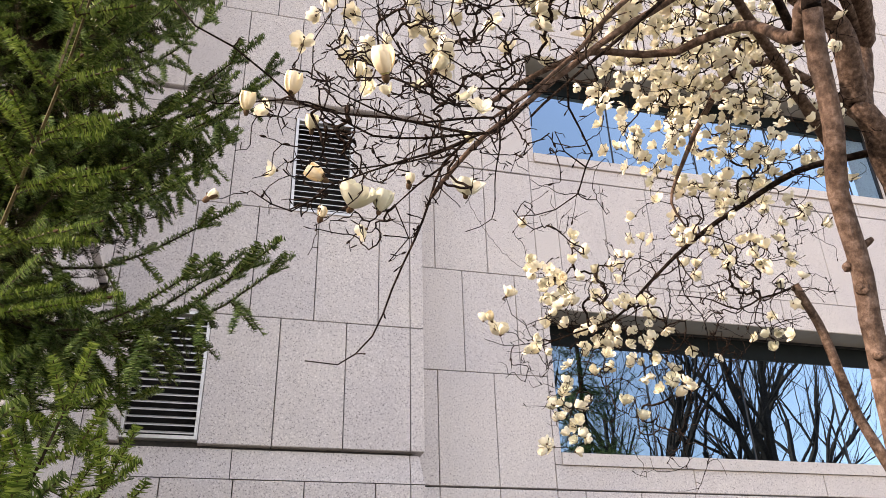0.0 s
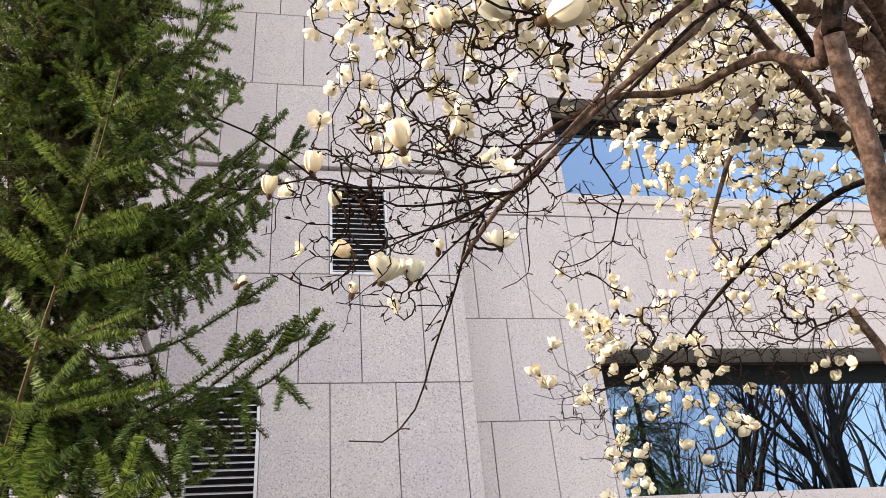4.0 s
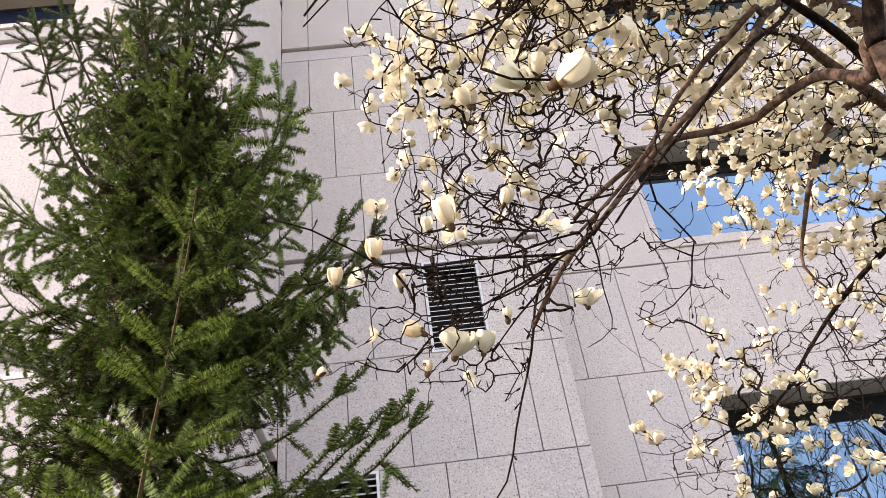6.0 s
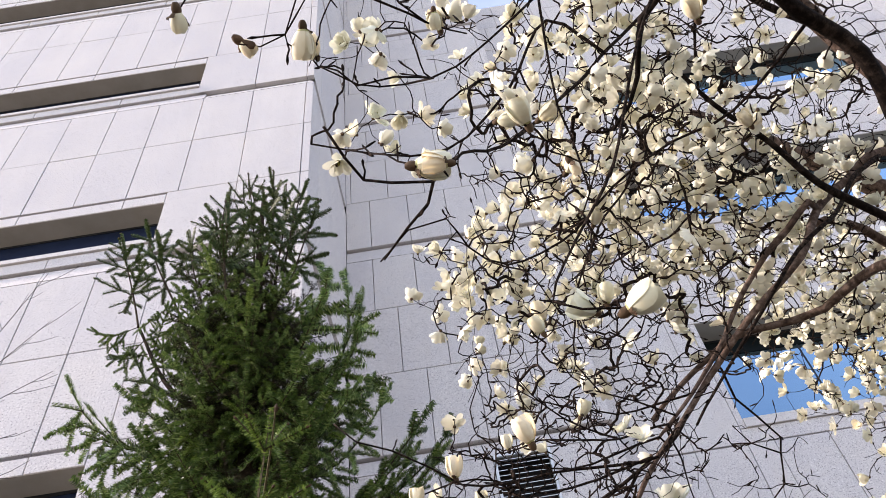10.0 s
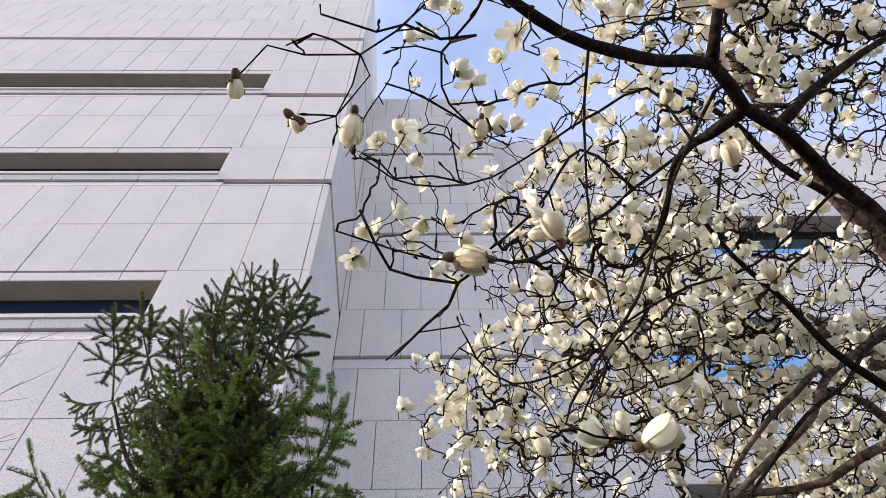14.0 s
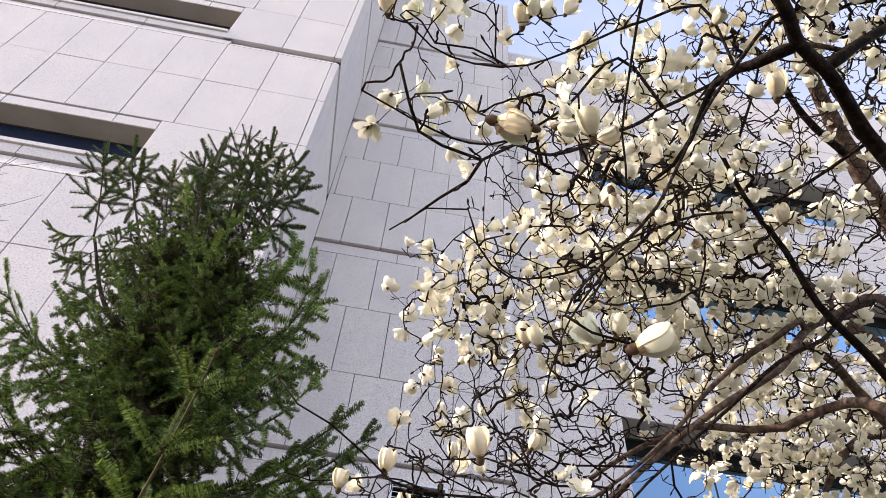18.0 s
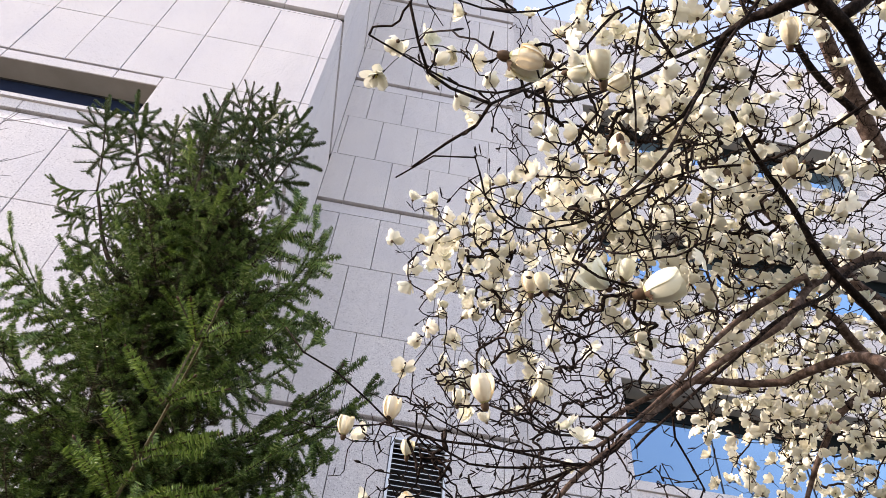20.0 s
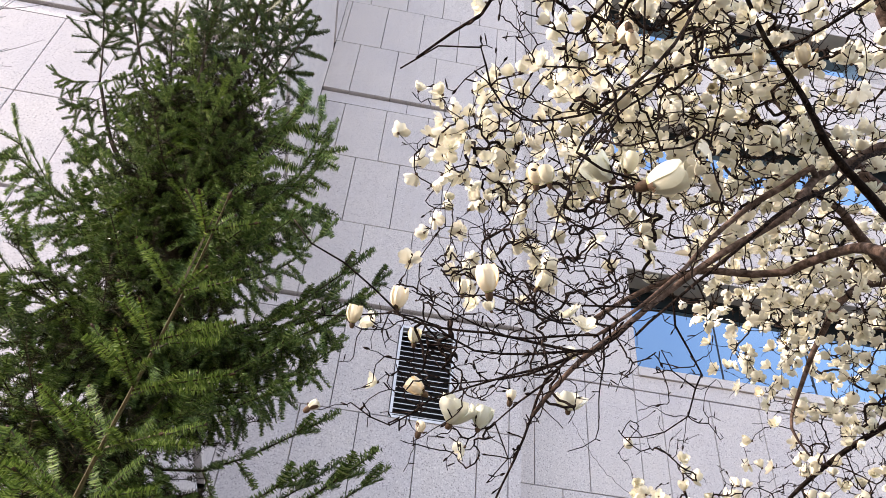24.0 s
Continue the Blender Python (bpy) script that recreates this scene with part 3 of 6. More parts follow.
def bough_mesh(length, seed, hang, droop=0.10, upturn=0.24, share=0.36, pitch=0.104, per_m=1500, needle=0.0205, young=0.24, gap=0.106, needles=None):
    """A bough along +x whose side shoots hang like fringes, with a tip that turns up."""
    sp = Spray(seed)
    rng = sp.rng
    n = max(5, int(length / pitch))
    stem = [np.array([length * i / n, 0.03 * length * math.sin(5 * i / n + seed), length * (upturn * ((i / n) ** 3 - i / n) - droop * math.sin(math.pi * i / n))]) for i in range(n + 1)]
    sp.rod(stem, [0.0075 * length * (1 - 0.8 * i / n) + 0.0012 for i in range(n + 1)], 0, 5)
    for i in range(1, n):
        s = i / n
        ahead = unit(stem[i + 1] - stem[i])
        for sgn in (-1, 1):
            ln = (share * length * (1 - s) ** 0.75 + 0.055) * rng.uniform(0.7, 1.15) * min(1, 0.35 + s * 2.2)
            way = ahead * rng.uniform(0.55, 0.9) + np.array([0, sgn * 0.8, 0]) - UP * hang * rng.uniform(0.2, 1.2)
            sp.frond(stem[i] + ahead * rng.uniform(-0.3, 0.3) * pitch, way, ln, needle, per_m, hang, gap, rng.random() < young, -0.10 * hang)
        sp.shoot(stem[i], stem[i + 1] - stem[i], float(np.linalg.norm(stem[i + 1] - stem[i])), needle, per_m * 0.7)
    last = unit(stem[-1] - stem[-2])
    for sgn in (-1, 0, 1):
        sp.shoot(stem[-1], last + np.array([0, 0.75 * sgn, 0.05]), (0.075 if sgn else 0.11) * rng.uniform(0.85, 1.2), needle, per_m * 1.2, rng.random() < young)
    return sp.mesh("bough", SPRUCE_BARK, needles or NEEDLE, NEEDLE_YOUNG_LIT, TWIG_WOOD, BUD_BROWN)


def leader_mesh(length, seed, spread=0.38, young=False, per_m=1700, whorl=0.20, needle=0.0205, tiers=None):
    """A leader along +x: whorls of side shoots that grow longer away from the tip, and a bare-tipped candle with buds."""
    sp = Spray(seed)
    rng = sp.rng
    n = max(4, int(length / 0.05))
    stem = [np.array([length * i / n, 0.012 * math.sin(4 * i / n + seed), 0.012 * math.cos(3 * i / n + seed)]) for i in range(n + 1)]
    sp.rod(stem, [0.0044 * length * (1 - i / n) + 0.0020 for i in range(n + 1)], 0, 6)
    sp.shoot(np.array([length * 0.72, 0, 0]), np.array([1.0, 0, 0]), length * 0.28, needle * 0.75, per_m * 0.75, young, 0.0, 0.003)
    sp.bud(stem[-1], np.array([1.0, 0, 0]), 0.0055)
    down = whorl * 0.85
    k = 0
    while down < length * 0.95 and (tiers is None or k < tiers):
        count = 4
        turn = rng.uniform(0, 6.28)
        for q in range(count):
            a = turn + 6.283 * q / count + rng.uniform(-0.25, 0.25)
            out_ = np.array([0, math.cos(a), math.sin(a)])
            reach = (0.075 + spread * down) * rng.uniform(0.75, 1.15)
            way = out_ + np.array([rng.uniform(0.45, 0.8) * (1.25 - 0.6 * down / length), 0, 0])
            start = np.array([length - down + rng.uniform(-0.015, 0.015), 0, 0])
            if reach < 0.13:
                end = sp.shoot(start, way, reach, needle * 0.85, per_m, young, 0.0, 0.0025)
            else:
                across = unit(np.cross(unit(way), [1.0, 0, 0]))
                end = sp.shoot(start, way, reach, needle, per_m, young, 0.05, 0.0025)
                for f in np.arange(0.30, 0.92, 0.15 / reach):
                    for sgn in (-1, 1):
                        w = unit(way) * 0.75 + across * sgn * 0.66
                        sp.shoot(start + (end - start) * f, w, (0.04 + 0.46 * reach * (1 - f)) * rng.uniform(0.75, 1.15), needle, per_m, young, 0.0)
            sp.bud(end, unit(way), 0.0038)
        down += whorl * rng.uniform(0.8, 1.15)
        k += 1
    return sp.mesh("leader", YOUNG_BARK if young else SPRUCE_BARK, NEEDLE_TIP if not young else NEEDLE, NEEDLE_YOUNG_LIT, TWIG_WOOD, BUD_BROWN)


def set_bough(tree, me, foot, tip, length, lean=0.0):
    """A bough or leader of the tree, from its foot to its tip, in the tree's own space."""
    a, b = Vector(foot), Vector(tip)
    ob = new(me.name.split(".")[0], me)
    s = (b - a).length / length
    ob.matrix_basis = Matrix.Translation(a) @ (b - a).to_track_quat("X", "Z").to_matrix().to_4x4() @ Matrix.Rotation(radians(lean), 4, "X") @ Matrix.Diagonal((s, s, s, 1))
    return child(ob, tree)


def stem_line(top, seed):
    return [Vector((0.04 * math.sin(1.3 * z + seed) - 0.06 * z / top, 0.03 * math.cos(z), z)) for z in [top * k / 24 for k in range(25)]]


SPRAYS = {ln: [bough_mesh(ln, 10 * i + k, 0.55 + 0.45 * k, upturn=0.24 - 0.09 * k) for k in range(3)] for i, ln in enumerate((0.36, 0.56, 0.78))}
SPARSE = bough_mesh(0.6, 77, 0.7, per_m=220, needle=0.034, pitch=0.10, gap=0.10)
INNER = bough_mesh(0.6, 78, 0.6, per_m=360, needle=0.034, pitch=0.09, gap=0.09, young=0.0, needles=NEEDLE_SHADE)
FLANK = {ln: [bough_mesh(ln, 140 + 10 * i + k, 1.1 + 0.35 * k, droop=0.15, upturn=0.13, share=0.24 + 0.03 * k, young=0.06) for k in range(2)] for i, ln in enumerate((0.36, 0.56, 0.78))}


def spruce_tree(place, label, top, levels, reach, seed, dense=True):
    """Trunk and whorls of boughs; reach gives their length by height and direction."""
    rng = random.Random(seed)
    tree = empty("spruce_tree", place, label, "tree")
    line = stem_line(top, seed)
    vs, fs = [], []
    tube(vs, fs, line, [0.075 * (1 - k / 24) ** 0.8 * top / 5.85 + 0.008 for k in range(25)], 10, 0.25)
    child(new("trunk", shade_smooth(mesh_of("trunk", vs, fs, SPRUCE_BARK))), tree)
    turn = 0.0
    for z, count in levels:
        f = z / top
        at = line[min(24, int(f * 24))]
        for k in range(count):
            az = turn + 360 * k / count + rng.uniform(-16, 16)
            ln = reach(z, radians(az)) * rng.choice((1.0, 0.86, 0.66, 0.52)) * rng.uniform(0.93, 1.05)
            rise = 40 * max(0.0, f - 0.62) / 0.38 - 18 * (1 - f) + rng.uniform(-9, 9)
            if dense and z > 1.75:
                key = min(SPRAYS, key=lambda q: abs(q - ln))
                me = rng.choice(SPRAYS[key])
            else:
                key, me = 0.6, SPARSE
            d = Vector((math.cos(radians(az)) * math.cos(radians(rise)), math.sin(radians(az)) * math.cos(radians(rise)), math.sin(radians(rise))))
            foot = at + Vector((0, 0, rng.uniform(-0.06, 0.06)))
            set_bough(tree, me, foot, foot + d * ln, key * 1.05, rng.uniform(-14, 14))
        # short boughs close to the stem, with the shade there put into their colour
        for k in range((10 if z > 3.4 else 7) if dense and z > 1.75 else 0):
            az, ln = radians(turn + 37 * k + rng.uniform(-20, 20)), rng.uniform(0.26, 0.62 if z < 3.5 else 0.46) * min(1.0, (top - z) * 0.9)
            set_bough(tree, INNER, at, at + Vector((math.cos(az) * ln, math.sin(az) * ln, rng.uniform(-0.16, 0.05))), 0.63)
        turn += 47
    return tree, line


def garden_reach(z, az):
    """The near spruce is broad below, and cut back on the side of the path."""
    r = float(np.interp(z, [0.4, 1.8, 2.4, 2.8, 3.2, 3.8, 4.4, 4.9, 5.3, 5.7], [0.60, 0.62, 0.62, 0.74, 0.78, 0.70, 0.55, 0.40, 0.24, 0.14]))
    c, s = math.cos(az), math.sin(az)
    if c > 0.25:
        r *= float(np.interp(z, [2.0, 2.6, 2.85, 3.05, 3.2, 3.4, 3.6, 3.9, 4.4, 4.9], [0.92, 0.92, 0.92, 0.80, 0.5, 0.5, 0.8, 0.66, 0.66, 0.8]))
    elif c < -0.3:
        r *= float(np.interp(z, [2.0, 2.8, 3.3, 3.6, 4.0, 4.5], [0.85, 0.98, 0.92, 0.72, 0.70, 0.85]))
    if s < -0.35:
        r *= float(np.interp(z, [2.1, 2.4, 2.9, 3.3, 3.7], [0.9, 0.62, 0.60, 0.70, 0.90]))
    return r


levels = [(0.5 + 0.25 * k, 7) for k in range(5)] + [(1.8 + 0.18 * k, 8) for k in range(11)] + [(3.78 + 0.15 * k, 9) for k in range(8)] + [(4.98 + 0.16 * k, 5) for k in range(2)]
spruce_main, trunk_line = spruce_tree((-0.86, 2.62, 0.0), "dense dark green spruce with drooping sprays beside the wall", 5.85, levels, garden_reach, 3)
base = spruce_main.location.copy()


def on_trunk(z):
    return trunk_line[min(24, int(z / 5.85 * 24))] * 1.0


# green boughs that lie over one another on the near side
for k in range(40):
    z = 2.75 + 0.055 * k
    d = Vector((0.36 * math.sin(2.4 * k), -0.32 - 0.08 * math.cos(1.3 * k), -0.10 + 0.10 * (z - 2.75) / 2.2))
    set_bough(spruce_main, (SPRAYS if k % 2 else FLANK)[0.36][k % 2], on_trunk(z), on_trunk(z) + d * (1.0 if z < 4.2 else 0.8), 0.38)
# dark inner boughs along the front of the stem, coloured as deep shade
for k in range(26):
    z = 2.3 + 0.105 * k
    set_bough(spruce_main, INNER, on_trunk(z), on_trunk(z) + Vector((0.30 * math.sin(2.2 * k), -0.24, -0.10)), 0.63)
# leaders of the broad crown: foot, tip
LEADERS = {ln: [leader_mesh(ln, 91 + 7 * k + int(ln * 10), spread=0.25, tiers=3) for k in range(2)] for ln in (0.55, 0.85)}
for k, (foot, tip) in enumerate((((-0.94, 2.60, 5.05), (-1.06, 2.60, 6.07)), ((-0.86, 2.58, 5.05), (-0.88, 2.56, 6.00)), ((-0.82, 2.66, 5.00), (-0.83, 2.66, 5.98)), ((-0.78, 2.58, 4.95), (-0.67, 2.58, 5.86)),
                                 ((-1.02, 2.52, 4.70), (-1.14, 2.52, 5.78)), ((-1.12, 2.66, 5.05), (-1.26, 2.66, 5.80)), ((-1.16, 2.55, 4.70), (-1.34, 2.55, 5.48)), ((-1.30, 2.60, 4.75), (-1.66, 2.60, 5.68)),
                                 ((-1.50, 2.55, 4.70), (-1.75, 2.55, 5.54)), ((-0.74, 2.52, 4.75), (-0.56, 2.50, 5.44)), ((-0.98, 2.35, 4.55), (-1.02, 2.28, 5.30)))):
    key = 0.55 if (Vector(tip) - Vector(foot)).length < 0.8 else 0.85
    set_bough(spruce_main, LEADERS[key][k % 2], Vector(foot) - base, Vector(tip) - base, key, 40 * k)
# limbs that carry the outer leaders
for a, m, b in (((-0.88, 2.62, 4.15), (-1.12, 2.61, 4.40), (-1.30, 2.60, 4.77)), ((-0.86, 2.62, 3.95), (-1.25, 2.60, 4.25), (-1.50, 2.58, 4.72)), ((-0.90, 2.62, 4.45), (-1.04, 2.58, 4.55), (-1.14, 2.56, 4.75)), ((-0.88, 2.62, 4.4), (-1.22, 2.66, 4.55), (-1.36, 2.68, 4.82))):
    vs, fs = [], []
    line = smooth_line([Vector(a) - base, Vector(m) - base, Vector(b) - base], 0.05)
    tube(vs, fs, line, [0.014 - 0.007 * i / len(line) for i in range(len(line))], 6, 0.2)
    child(new("limb", shade_smooth(mesh_of("limb", vs, fs, SPRUCE_BARK))), spruce_main)
    for i in range(3, len(line), 2):
        for q in range(2):
            az = 2.4 * (2 * i + q)
            d = Vector((math.cos(az), 0.8 * math.sin(az), 0.25 - 0.3 * math.cos(i)))
            set_bough(spruce_main, SPRAYS[0.36][(i + q) % 3], line[i], line[i] + d * (0.19 + 0.05 * math.sin(3 * i + q)), 0.38)
# long boughs with fringes on both flanks: height on the trunk, tip, mesh
UPPER_RIGHT = [
    (4.15, (-0.37, 2.50, 4.66), 0.56), (4.05, (-0.31, 2.48, 4.47), 0.56), (4.35, (-0.49, 2.50, 4.76), 0.36), (3.95, (-0.32, 2.45, 4.24), 0.56), (3.75, (-0.24, 2.50, 3.88), 0.56),
    (3.72, (-0.36, 2.38, 3.84), 0.56), (3.62, (0.02, 2.45, 3.66), 0.78), (3.66, (-0.06, 2.56, 3.58), 0.78), (3.85, (-0.30, 2.56, 4.02), 0.56),
]
MIDDLE_RIGHT = [
    (3.58, (-0.10, 2.38, 3.60), 0.56), (3.56, (-0.16, 2.52, 3.56), 0.56), (3.50, (-0.22, 2.40, 3.40), 0.78), (3.52, (-0.12, 2.48, 3.44), 0.78), (3.45, (-0.18, 2.56, 3.30), 0.78),
    (3.40, (-0.26, 2.36, 3.22), 0.56), (3.55, (-0.04, 2.42, 3.50), 0.78), (3.46, (-0.10, 2.50, 3.34), 0.78), (3.36, (-0.20, 2.46, 3.14), 0.78), (3.28, (-0.28, 2.40, 3.02), 0.56),
    (3.60, (-0.20, 2.46, 3.52), 0.56), (3.54, (-0.30, 2.40, 3.36), 0.56), (3.44, (-0.34, 2.52, 3.20), 0.56),
]
LOW_RIGHT = [
    (2.92, (0.10, 2.42, 2.78), 0.78), (2.95, (-0.02, 2.52, 2.80), 0.78), (2.94, (0.02, 2.36, 2.74), 0.56), (2.92, (-0.10, 2.45, 2.74), 0.56), (2.88, (-0.16, 2.34, 2.68), 0.56),
    (3.00, (-0.14, 2.40, 2.90), 0.56),
]
LEFT_FLANK = [
    (4.10, (-1.76, 2.58, 4.31), 0.78), (4.06, (-1.58, 2.52, 4.10), 0.78), (4.40, (-1.50, 2.58, 4.50), 0.56), (3.62, (-1.55, 2.58, 3.64), 0.78), (3.50, (-1.53, 2.52, 3.42), 0.78),
    (3.90, (-1.42, 2.45, 3.92), 0.56), (3.35, (-1.50, 2.60, 3.26), 0.78), (3.20, (-1.50, 2.55, 3.12), 0.78), (3.00, (-1.46, 2.60, 2.90), 0.56),
]
for k, (z, tip, key) in enumerate(UPPER_RIGHT + MIDDLE_RIGHT + LOW_RIGHT + LEFT_FLANK):
    tip = Vector(tip) - base
    set_bough(spruce_main, FLANK[key][k % 2], on_trunk(z - 0.05), tip, key * 1.05, 10 * math.sin(k * 2.1))
# young growth that reaches forward, with sunlight put into its colour: foot, tip
YOUNG_LEADER = leader_mesh(0.8, 61, 0.26, True, 1300, 0.115, 0.0175)
YOUNG_SPRAYS = [bough_mesh(0.7, 62 + k, 0.15, 0.02, 0.10, 0.28, young=0.85, needle=0.0175) for k in range(2)]
tagged(set_bough(spruce_main, YOUNG_LEADER, Vector((-0.62, 1.92, 2.22)) - base, Vector((-0.40, 1.41, 2.98)) - base, 0.8), "leader of bright yellow-green young needles")
for k, (foot, tip) in enumerate((((-0.85, 2.35, 1.45), (-0.47, 1.71, 2.16)), ((-0.75, 2.30, 1.35), (-0.32, 1.84, 2.16)), ((-0.95, 2.35, 1.35), (-0.66, 1.76, 2.26)), ((-0.75, 2.35, 1.30), (-0.22, 1.90, 2.00)),
                                 ((-0.90, 2.40, 1.10), (-0.36, 1.72, 1.90)), ((-1.0, 2.35, 1.5), (-0.78, 1.82, 2.38)), ((-0.9, 2.30, 1.2), (-0.44, 1.62, 2.02)), ((-0.85, 2.3, 1.4), (-0.54, 1.78, 2.22)))):
    tagged(set_bough(spruce_main, YOUNG_SPRAYS[k % 2], Vector(foot) - base, Vector(tip) - base, 0.74), "bough of young needles with sunlit yellow-green in their colour")

# ---- magnolia ----
# limbs: thickness at start and end, course
BRANCHES = {}
BRANCHES["T1"] = (0.0175, 0.016, [(0.99, 0.99, 1.97), (0.97, 0.96, 2.08), (0.95, 0.93, 2.18), (0.92, 0.90, 2.27), (0.90, 0.85, 2.37), (0.88, 0.82, 2.47), (0.86, 0.78, 2.55)])
BRANCHES["T1b"] = (0.013, 0.009, [(0.86, 0.78, 2.56), (0.87, 0.81, 2.58), (0.89, 0.79, 2.61), (0.92, 0.78, 2.64), (0.95, 0.77, 2.69), (1.01, 0.77, 2.80), (1.05, 0.73, 2.93)])
BRANCHES["T2"] = (0.06, 0.037, [(2.19, 1.82, 2.55), (2.07, 1.74, 2.78), (1.94, 1.67, 2.97), (1.85, 1.60, 3.07), (1.79, 1.59, 3.14)])
BRANCHES["T2u"] = (0.035, 0.028, [(1.82, 1.60, 3.11), (1.84, 1.55, 3.31), (1.87, 1.53, 3.55), (1.91, 1.49, 3.84), (1.94, 1.44, 4.14)])
BRANCHES["B"] = (0.013, 0.005, [(0.87, 0.81, 2.58), (0.89, 0.85, 2.56), (0.90, 0.89, 2.59), (0.92, 0.99, 2.72), (0.91, 1.08, 2.78), (0.87, 1.17, 2.80), (0.81, 1.20, 2.81), (0.69, 1.23, 2.81), (0.58, 1.28, 2.77), (0.47, 1.31, 2.69)])
BRANCHES["C"] = (0.02, 0.0028, [(1.79, 1.59, 3.14), (1.79, 1.60, 3.14), (1.66, 1.59, 3.20), (1.56, 1.58, 3.23), (1.45, 1.59, 3.24), (1.36, 1.64, 3.18), (1.30, 1.70, 3.07), (1.25, 1.78, 2.94), (1.22, 1.81, 2.83), (1.26, 1.82, 2.76)])
BRANCHES["D"] = (0.0125, 0.0016, [(1.90, 1.64, 3.01), (1.90, 1.67, 3.03), (1.76, 1.74, 3.01), (1.66, 1.79, 2.98), (1.56, 1.84, 2.92), (1.44, 1.91, 2.85), (1.35, 2.02, 2.78), (1.24, 2.08, 2.67), (1.15, 2.12, 2.58), (1.01, 2.21, 2.54), (0.89, 2.27, 2.50)])
BRANCHES["S"] = (0.018, 0.014, [(2.03, 2.05, 1.90), (1.94, 2.02, 2.12), (1.89, 2.03, 2.27), (1.82, 1.98, 2.39), (1.77, 1.96, 2.55), (1.71, 1.95, 2.67)])
BRANCHES["S2"] = (0.005, 0.002, [(1.70, 1.96, 2.66), (1.63, 1.96, 2.63), (1.60, 1.99, 2.63), (1.52, 2.00, 2.59), (1.45, 2.03, 2.63), (1.36, 2.08, 2.66)])
BRANCHES["A"] = (0.0165, 0.004, [(1.84, 1.55, 3.35), (1.85, 1.54, 3.35), (1.50, 1.27, 3.31), (1.16, 1.05, 3.16), (1.03, 1.05, 3.07), (0.92, 1.04, 2.98), (0.81, 1.04, 2.83), (0.68, 1.08, 2.74), (0.59, 1.16, 2.68), (0.49, 1.16, 2.57), (0.40, 1.13, 2.47), (0.35, 1.16, 2.41), (0.31, 1.20, 2.36)])
BRANCHES["Adn"] = (0.0036, 0.0014, [(0.36, 1.14, 2.45), (0.33, 1.17, 2.42), (0.31, 1.21, 2.36), (0.29, 1.25, 2.30), (0.26, 1.30, 2.22), (0.23, 1.33, 2.14), (0.17, 1.36, 2.09), (0.11, 1.36, 2.09)])
BRANCHES["Alf"] = (0.0042, 0.0016, [(0.45, 1.15, 2.52), (0.47, 1.09, 2.52), (0.40, 1.11, 2.46), (0.29, 1.10, 2.45), (0.20, 1.08, 2.44), (0.12, 1.06, 2.42), (0.05, 1.06, 2.43), (-0.00, 1.04, 2.46), (-0.06, 1.02, 2.49), (-0.12, 1.02, 2.52), (-0.16, 1.01, 2.56)])
BRANCHES["Alf2"] = (0.003, 0.0014, [(0.39, 1.11, 2.46), (0.32, 1.12, 2.42), (0.25, 1.13, 2.39), (0.18, 1.14, 2.36), (0.12, 1.16, 2.34), (0.06, 1.19, 2.30), (-0.01, 1.18, 2.32)])
BRANCHES["A3"] = (0.0065, 0.0025, [(1.16, 1.05, 3.16), (1.02, 1.01, 3.03), (0.92, 1.01, 2.92), (0.79, 1.00, 2.81), (0.67, 1.05, 2.70), (0.57, 1.10, 2.61), (0.49, 1.12, 2.52)])
BRANCHES["A2"] = (0.0075, 0.003, [(0.92, 1.04, 2.98), (0.88, 1.00, 2.96), (0.83, 1.05, 2.93), (0.76, 1.07, 2.88), (0.68, 1.12, 2.81), (0.60, 1.15, 2.71), (0.52, 1.16, 2.62), (0.42, 1.16, 2.53)])
BRANCHES["F"] = (0.0070, 0.0158, [(0.13, 0.16, 2.67), (0.19, 0.20, 2.68), (0.26, 0.24, 2.70), (0.38, 0.28, 2.75), (0.47, 0.30, 2.80), (0.54, 0.37, 2.82), (0.61, 0.41, 2.83), (0.72, 0.50, 2.83), (0.81, 0.57, 2.79), (0.86, 0.68, 2.69), (0.86, 0.78, 2.56), (0.86, 0.78, 2.55)])
BRANCHES["F2"] = (0.011, 0.006, [(0.47, 0.30, 2.80), (0.48, 0.23, 2.83), (0.50, 0.17, 2.89)])
BRANCHES["F3"] = (0.01, 0.005, [(0.61, 0.41, 2.84), (0.70, 0.37, 2.92), (0.79, 0.35, 3.00), (0.88, 0.33, 3.07), (1.00, 0.30, 3.12)])
BRANCHES["G"] = (0.013, 0.040, [(0.79, 0.45, 4.07), (0.88, 0.54, 3.96), (0.95, 0.63, 3.85), (1.05, 0.75, 3.77), (1.19, 0.90, 3.69), (1.38, 1.08, 3.55), (1.57, 1.26, 3.42), (1.84, 1.52, 3.36), (1.84, 1.55, 3.35)])
BRANCHES["K"] = (0.011, 0.042, [(0.58, 0.94, 3.53), (0.73, 1.05, 3.54), (0.89, 1.13, 3.54), (1.05, 1.22, 3.54), (1.23, 1.31, 3.50), (1.36, 1.37, 3.44), (1.48, 1.41, 3.39), (1.68, 1.46, 3.31), (1.79, 1.58, 3.16), (1.79, 1.59, 3.14)])
BRANCHES["h1"] = (0.0019, 0.005, [(-0.03, 0.33, 2.39), (-0.00, 0.40, 2.38), (0.03, 0.43, 2.41), (0.08, 0.45, 2.43), (0.12, 0.46, 2.50), (0.18, 0.51, 2.58), (0.30, 0.55, 2.76), (0.43, 0.57, 2.95), (0.53, 0.55, 3.04), (0.59, 0.49, 3.05), (0.60, 0.42, 2.95), (0.65, 0.39, 2.88)])
